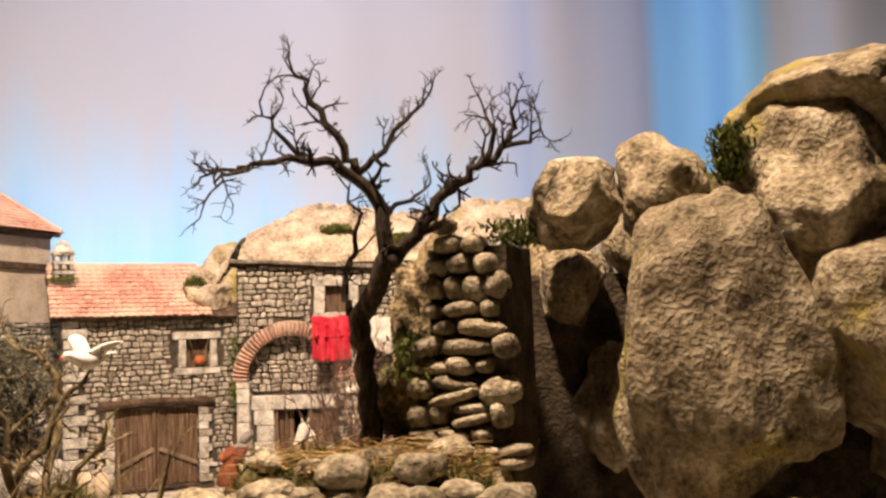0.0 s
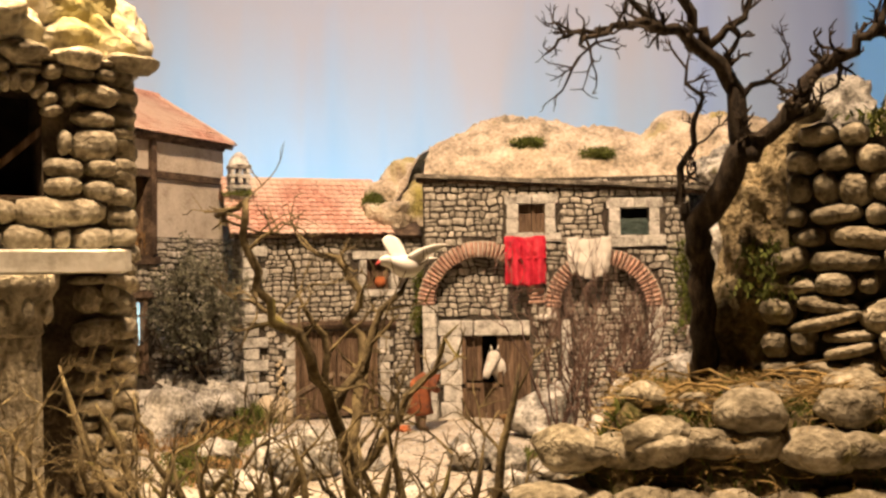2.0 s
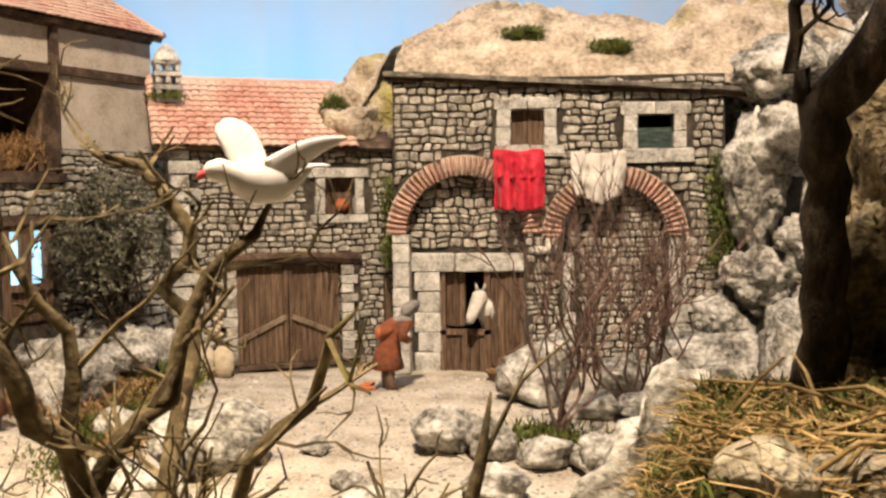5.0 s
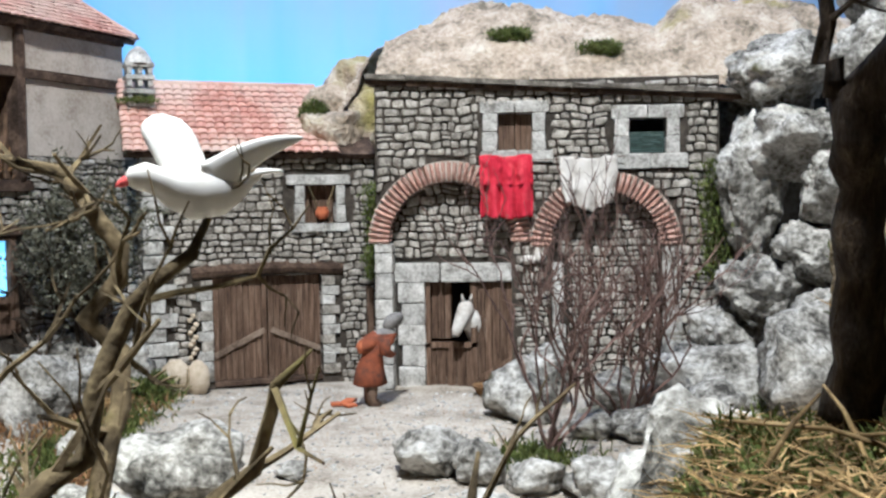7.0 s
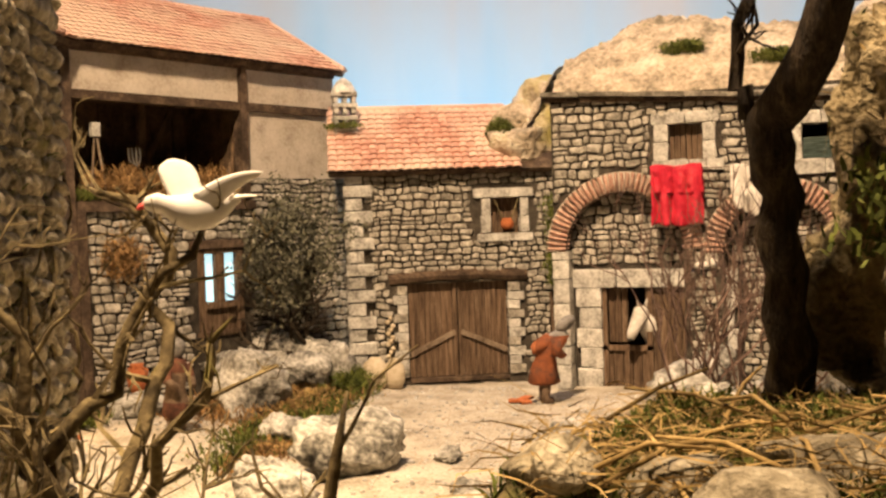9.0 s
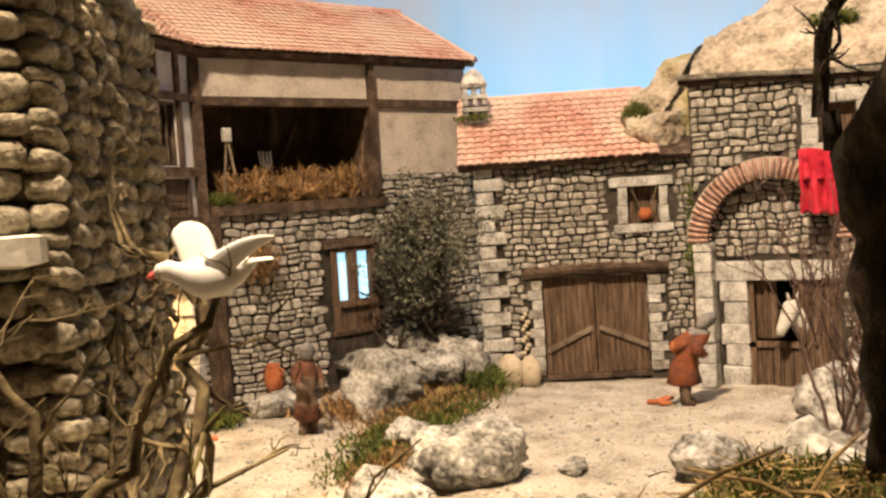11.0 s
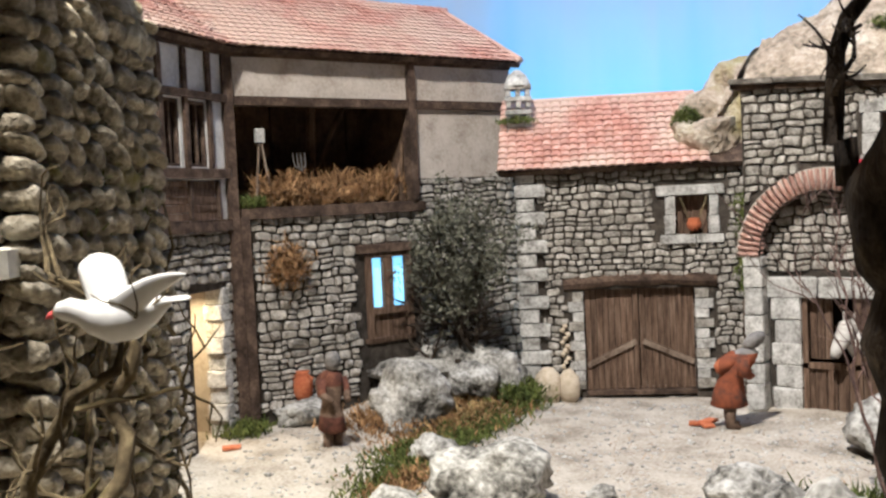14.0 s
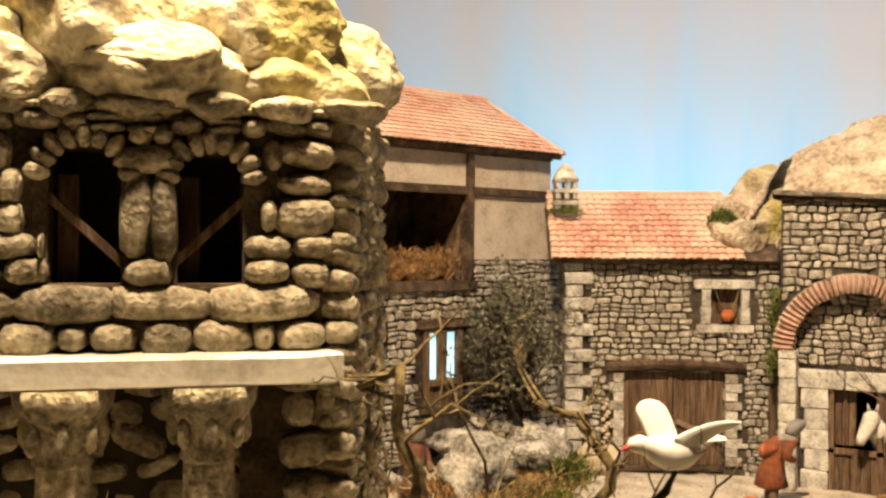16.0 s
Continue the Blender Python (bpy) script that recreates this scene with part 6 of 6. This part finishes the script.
for i, (x, y, a) in enumerate(((-5.0, -9.5, 0.3), (-4.0, -8.6, 1.4), (-3.8, -10.0, 2.2), (-50.5, -41.0, 0.8))):
    v, f = box((-1.1, -0.7, 0), (1.1, 0.7, 0.35), 0.1)
    part("tile_shard", rotz((np.array(v) + (x, y, ground_z(x, y) + 0.15 + 0.25 * (i == 1)), f), a, (x, y, 0)), CLAY, None, "broken orange roof tile on the ground", category="tile")
part("wicker_basket", lathe([(1.9, 0), (2.7, 1.3), (2.8, 1.5), (2.5, 1.4), (1.7, 0.3)], (13.6, -3.6, ground_z(13.6, -3.6)), 18, 0.8), HAY, None, "low brown wicker basket before the stable door", smooth=True, category="basket")
block("leaning_post", LB, 31.6, 32.6, 0.5, 13.0, 1.4, 0.8, WOOD, None, label="old wooden post leaning in the corner")
tagged(bpy.data.objects["leaning_post"], category="post")
for i, (u, z) in enumerate([(6.0 + 0.45 * math.sin(k * 2.1), 3.5 + k * 0.55) for k in range(13)]):
    part("garlic_head", boulder(980 + i, (0.85, 0.8, 0.75), LB.at(u, z, 0.75), i, 2, 0.1), SACK, None, "pale garlic head in a bunch on the barn wall", smooth=True, category="garlic")


def cloth(name, u0, u1, z0, z1, material, label, seed, folds, ragged=0.4, rounded=0.0):
    rng = np.random.default_rng(seed)
    nu, nz = 34, 26
    v = []
    for j in range(nz + 1):
        t = j / nz
        for i in range(nu + 1):
            s = i / nu
            w = 0.5 * math.sin(s * folds * math.pi + seed) * (0.3 + t) + 0.3 * noise.noise(Vector((s * 5, t * 4, seed)))
            edge = ragged * noise.noise(Vector((s * 6, seed, 3)))
            u = u0 + (u1 - u0) * s + 0.25 * noise.noise(Vector((t * 4, s, seed + 5))) * t
            u += ((u0 + u1) / 2 - u) * rounded * t ** 3
            w += 0.5 * rounded * noise.noise(Vector((s * 7, t * 7, seed + 2)))
            v.append(RB.at(u, z1 + (z0 + edge + rounded * 3.0 * (2 * s - 1) ** 2 - z1) * t + 0.15 * math.sin(s * 9), 1.5 + w))
    f = [(j * (nu + 1) + i, j * (nu + 1) + i + 1, (j + 1) * (nu + 1) + i + 1, (j + 1) * (nu + 1) + i) for j in range(nz) for i in range(nu)]
    ob = part(name, (v, f), material, None, label, smooth=True, category="cloth")
    mod = ob.modifiers.new("thickness", "SOLIDIFY")
    mod.thickness = 0.0012
    return ob


cloth("red_cloth", 13.7, 20.4, 22.4, 30.0, RED, "bright red cloth hung out to dry on the stone house", 2, 7)
cloth("red_cloth", 13.6, 20.3, 26.6, 30.3, RED, "short red cloth hung over a longer one", 4, 9)
cloth("white_cloth", 23.8, 31.0, 23.4, 29.9, WHITE, "crumpled off-white cloth hung out to dry on the stone house", 7, 5, 1.0, 0.22)
line = [RB.at(12.5, 30.2, 1.4), RB.at(22, 29.7, 1.5), RB.at(32.0, 30.0, 1.4)]
part("washing_line", tube(line, [0.07] * 3, 5), WOOD, None, "thin cord washing line on the stone house", category="cord")
for i, (u, z, a) in enumerate(((19.9, 17.0, 2.2), (21.2, 17.3, 1.8))):
    part("white_cloth", boulder(990 + i, (a, 1.4, 1.3), RB.at(u, z, 0.6), i, 3, 0.2), WHITE, None, "small folded white cloth on the ledge between arches", smooth=True, category="cloth")

# hay, tools and a lantern in the loft
def in_loft(rng):
    u = rng.uniform(4, 24.5)
    return tuple(LH.at(u, 28.0 + rng.uniform(0, 1) * (2.6 + 1.8 * math.sin(u * 0.5) ** 2), rng.uniform(-6, 0.3)))


stuff("loft_hay", blades(np.random.default_rng(4), scatter(3600, 14, in_loft), 2.2, 0.15, lean=1.3, droop=0.6), HAY, "heap of brown hay in the open loft", "hay")
for i, (u, z, s) in enumerate(((9, 29.2, 4.6), (16, 29.3, 5.4), (21.5, 28.9, 4.4))):
    part("hay_bale", boulder(1000 + i, (s * 1.4, s, s * 0.7), LH.at(u, z + 0.4, -2.6), 1.1, 3, 0.2), HAY, None, "loose bundle of brown hay in the loft", smooth=True, category="hay")
stuff("hay_net", blades(np.random.default_rng(9), scatter(900, 19, lambda r: tuple(LH.at(r.normal(6.3, 1.3), r.normal(20.4, 1.3), 0.6 + abs(r.normal(0, 0.7))))), 1.5, 0.15, lean=1.2, droop=0.6), HAY, "bundle of brown hay hung on the house wall", "hay")
lad = thing("wooden_trestle", LH.at(4.4, 28, -1), "thin pale wooden trestle standing in the loft", "trestle")
part("leg", tube([LH.at(3.6, 28, -1), LH.at(4.5, 37.0, -1.2)], [0.17, 0.14], 6), PALE_WOOD, lad)
part("leg", tube([LH.at(5.8, 28, -1), LH.at(4.7, 37.0, -1.2)], [0.17, 0.14], 6), PALE_WOOD, lad)
part("head", LH.put(box((4.0, 0.8, 36.4), (5.1, 1.6, 38.2), 0.12)), PALE, lad)
for i in range(3):
    part("loft_stick", tube([LH.at(22.3 + i * 0.8, 28, -0.5), LH.at(23.6 + i * 0.35, 32.5 + i, -0.8)], [0.25, 0.2], 6), WOOD, None, "short wooden stake leaning in the loft", category="stake")
stuff("floor_weeds", blades(np.random.default_rng(10), scatter(400, 23, lambda r: tuple(LH.at(r.uniform(1, 4), 28 + r.uniform(0, 1), r.uniform(-0.5, 1.0)))), 1.2, 0.15), MOSS, "green weeds on the end of the loft floor", "moss")

fork = thing("hay_fork", LH.at(9.4, 30, -0.2), "thin grey iron hay fork stuck in the loft hay", "fork")
part("handle", tube([LH.at(11.2, 29.4, -2.5), LH.at(9.7, 32.6, -0.6)], [0.16, 0.14], 6), WOOD, fork)
for i in range(4):
    part("tine", tube([LH.at(9.7, 32.6, -0.6), LH.at(8.6 + 0.5 * i, 33.4, -0.4), LH.at(8.3 + 0.55 * i, 35.0, -0.2)], [0.09, 0.08, 0.05], 5), HOOD, fork)
for i in range(5):
    part("loft_stick", tube([LH.at(23.4 + 0.3 * i, 28.2, 0.1 - 0.2 * i), LH.at(24.6 - 0.15 * i, 36.5 - i, -0.9)], [0.3, 0.22], 5), LOFT_WOOD, None, "rough board leaning beside the loft post", category="stake")
clump("moss_patch", (-33.6, 0.6, 38.2), (1.2, 0.8, 1.2), 500, 0.7, MOSS, "brown-green moss at the foot of the chimney", 15)

# ---- figures: plain shapes ----
def figure(name, at, turn, height, material, label, stoop):
    k = height / 10.0
    parts = []
    parts.append(lathe([(1.25, 2.0), (1.55, 2.2), (1.3, 3.6), (1.0, 5.0), (1.25, 6.6), (1.1, 7.6), (0.5, 8.1)], (0, 0, 0), 16, 0.85))
    for sy in (-0.55, 0.55):
        parts.append(tube([(0.1, sy, 2.4), (0.0, sy, 1.0), (0.0, sy, 0.2), (0.8, sy, 0.05)], [0.55, 0.48, 0.45, 0.3], 8))
        parts.append(tube([(0, sy * 2.1, 7.2), (0.5, sy * 2.5, 5.8), (1.5, sy * 1.6, 5.2)], [0.52, 0.45, 0.32], 8))
    parts.append(boulder(6, (2.0, 2.2, 2.6), (-0.9, 0, 6.6), 0, 3, 0.1, 0.2))
    parts.append(boulder(4, (1.7, 1.6, 2.0), (0.15, 0, 8.9), 0, 3, 0.05, 0.1))
    v, f = join(parts)
    lean = stoop * np.maximum(v[:, 2] - 4.5, 0)
    v[:, 0] += lean
    v[:, 2] -= 0.25 * stoop * lean
    heights = np.array([np.mean(v[list(face), 2]) for face in f])
    packs = np.array([np.mean(v[list(face), 0]) for face in f]) < -1.0 + 0.5 * stoop
    v, f = rotz((v * (k * 1.2, k * (1.3 if stoop > 0.2 else 0.95), k), f), turn)
    ob = part(name, (v + np.array(at), f), material, None, label, smooth=True, category="figurine")
    for extra in (HOOD, LEGGING, CLAY):
        ob.data.materials.append(extra)
    for i, face in enumerate(ob.data.polygons):
        if heights[i] < 2.0:
            face.material_index = 2
        elif heights[i] > 8.0 - 0.8 * stoop:
            face.material_index = 1
        elif packs[i] and stoop > 0.2 and heights[i] > 5.2:
            face.material_index = 3
        elif stoop < 0.2 and 4.2 < heights[i] < 6.4:
            face.material_index = 2
    return ob


figure("stooping_figurine", (-1.2, -9.6, 0.1), 0.35, 11.6, FIGURE_A, "painted rust-robed stooping figurine before the houses", 0.45)
figure("standing_figurine", (-39.0, -36.2, -0.4), -0.4, 11.9, FIGURE_B, "painted dark maroon standing figurine on the path", 0.1)
h = [tube([(13.4, 4.5, 7.2), (12.4, 3.2, 9.2), (11.9, 2.2, 10.4)], [1.8, 1.5, 1.1], 12), tube([(12.1, 2.2, 11.4), (11.8, 1.7, 11.0), (11.2, 1.0, 9.6), (10.6, 0.4, 8.2), (10.4, 0.2, 7.5)], [0.6, 1.15, 0.95, 0.72, 0.5], 14)]
h += [tube([(11.4, 1.9, 11.8), (11.2, 1.7, 12.8)], [0.32, 0.06], 6), tube([(12.3, 2.0, 11.8), (12.5, 1.8, 12.8)], [0.32, 0.06], 6)]
eyes = [boulder(5, (0.32, 0.32, 0.4), p, 0, 2, 0.02, 0.0) for p in ((10.85, 0.75, 10.5), (12.2, 0.85, 10.4))] + [boulder(5, (0.9, 0.5, 0.5), (10.4, 0.0, 7.55), 0, 2, 0.02, 0.0)]
dark_faces = sum(len(e[1]) for e in eyes)
hv, hf = join(h + eyes)
horse = part("horse_figurine", (hv + np.array([-1.9, 0.2, -0.4]), hf), HORSE, None, "white horse head figurine looking over the stable door", smooth=True, category="figurine")

horse.data.materials.append(HOOD)
for face in horse.data.polygons[len(hf) - dark_faces:]:
    face.material_index = 1
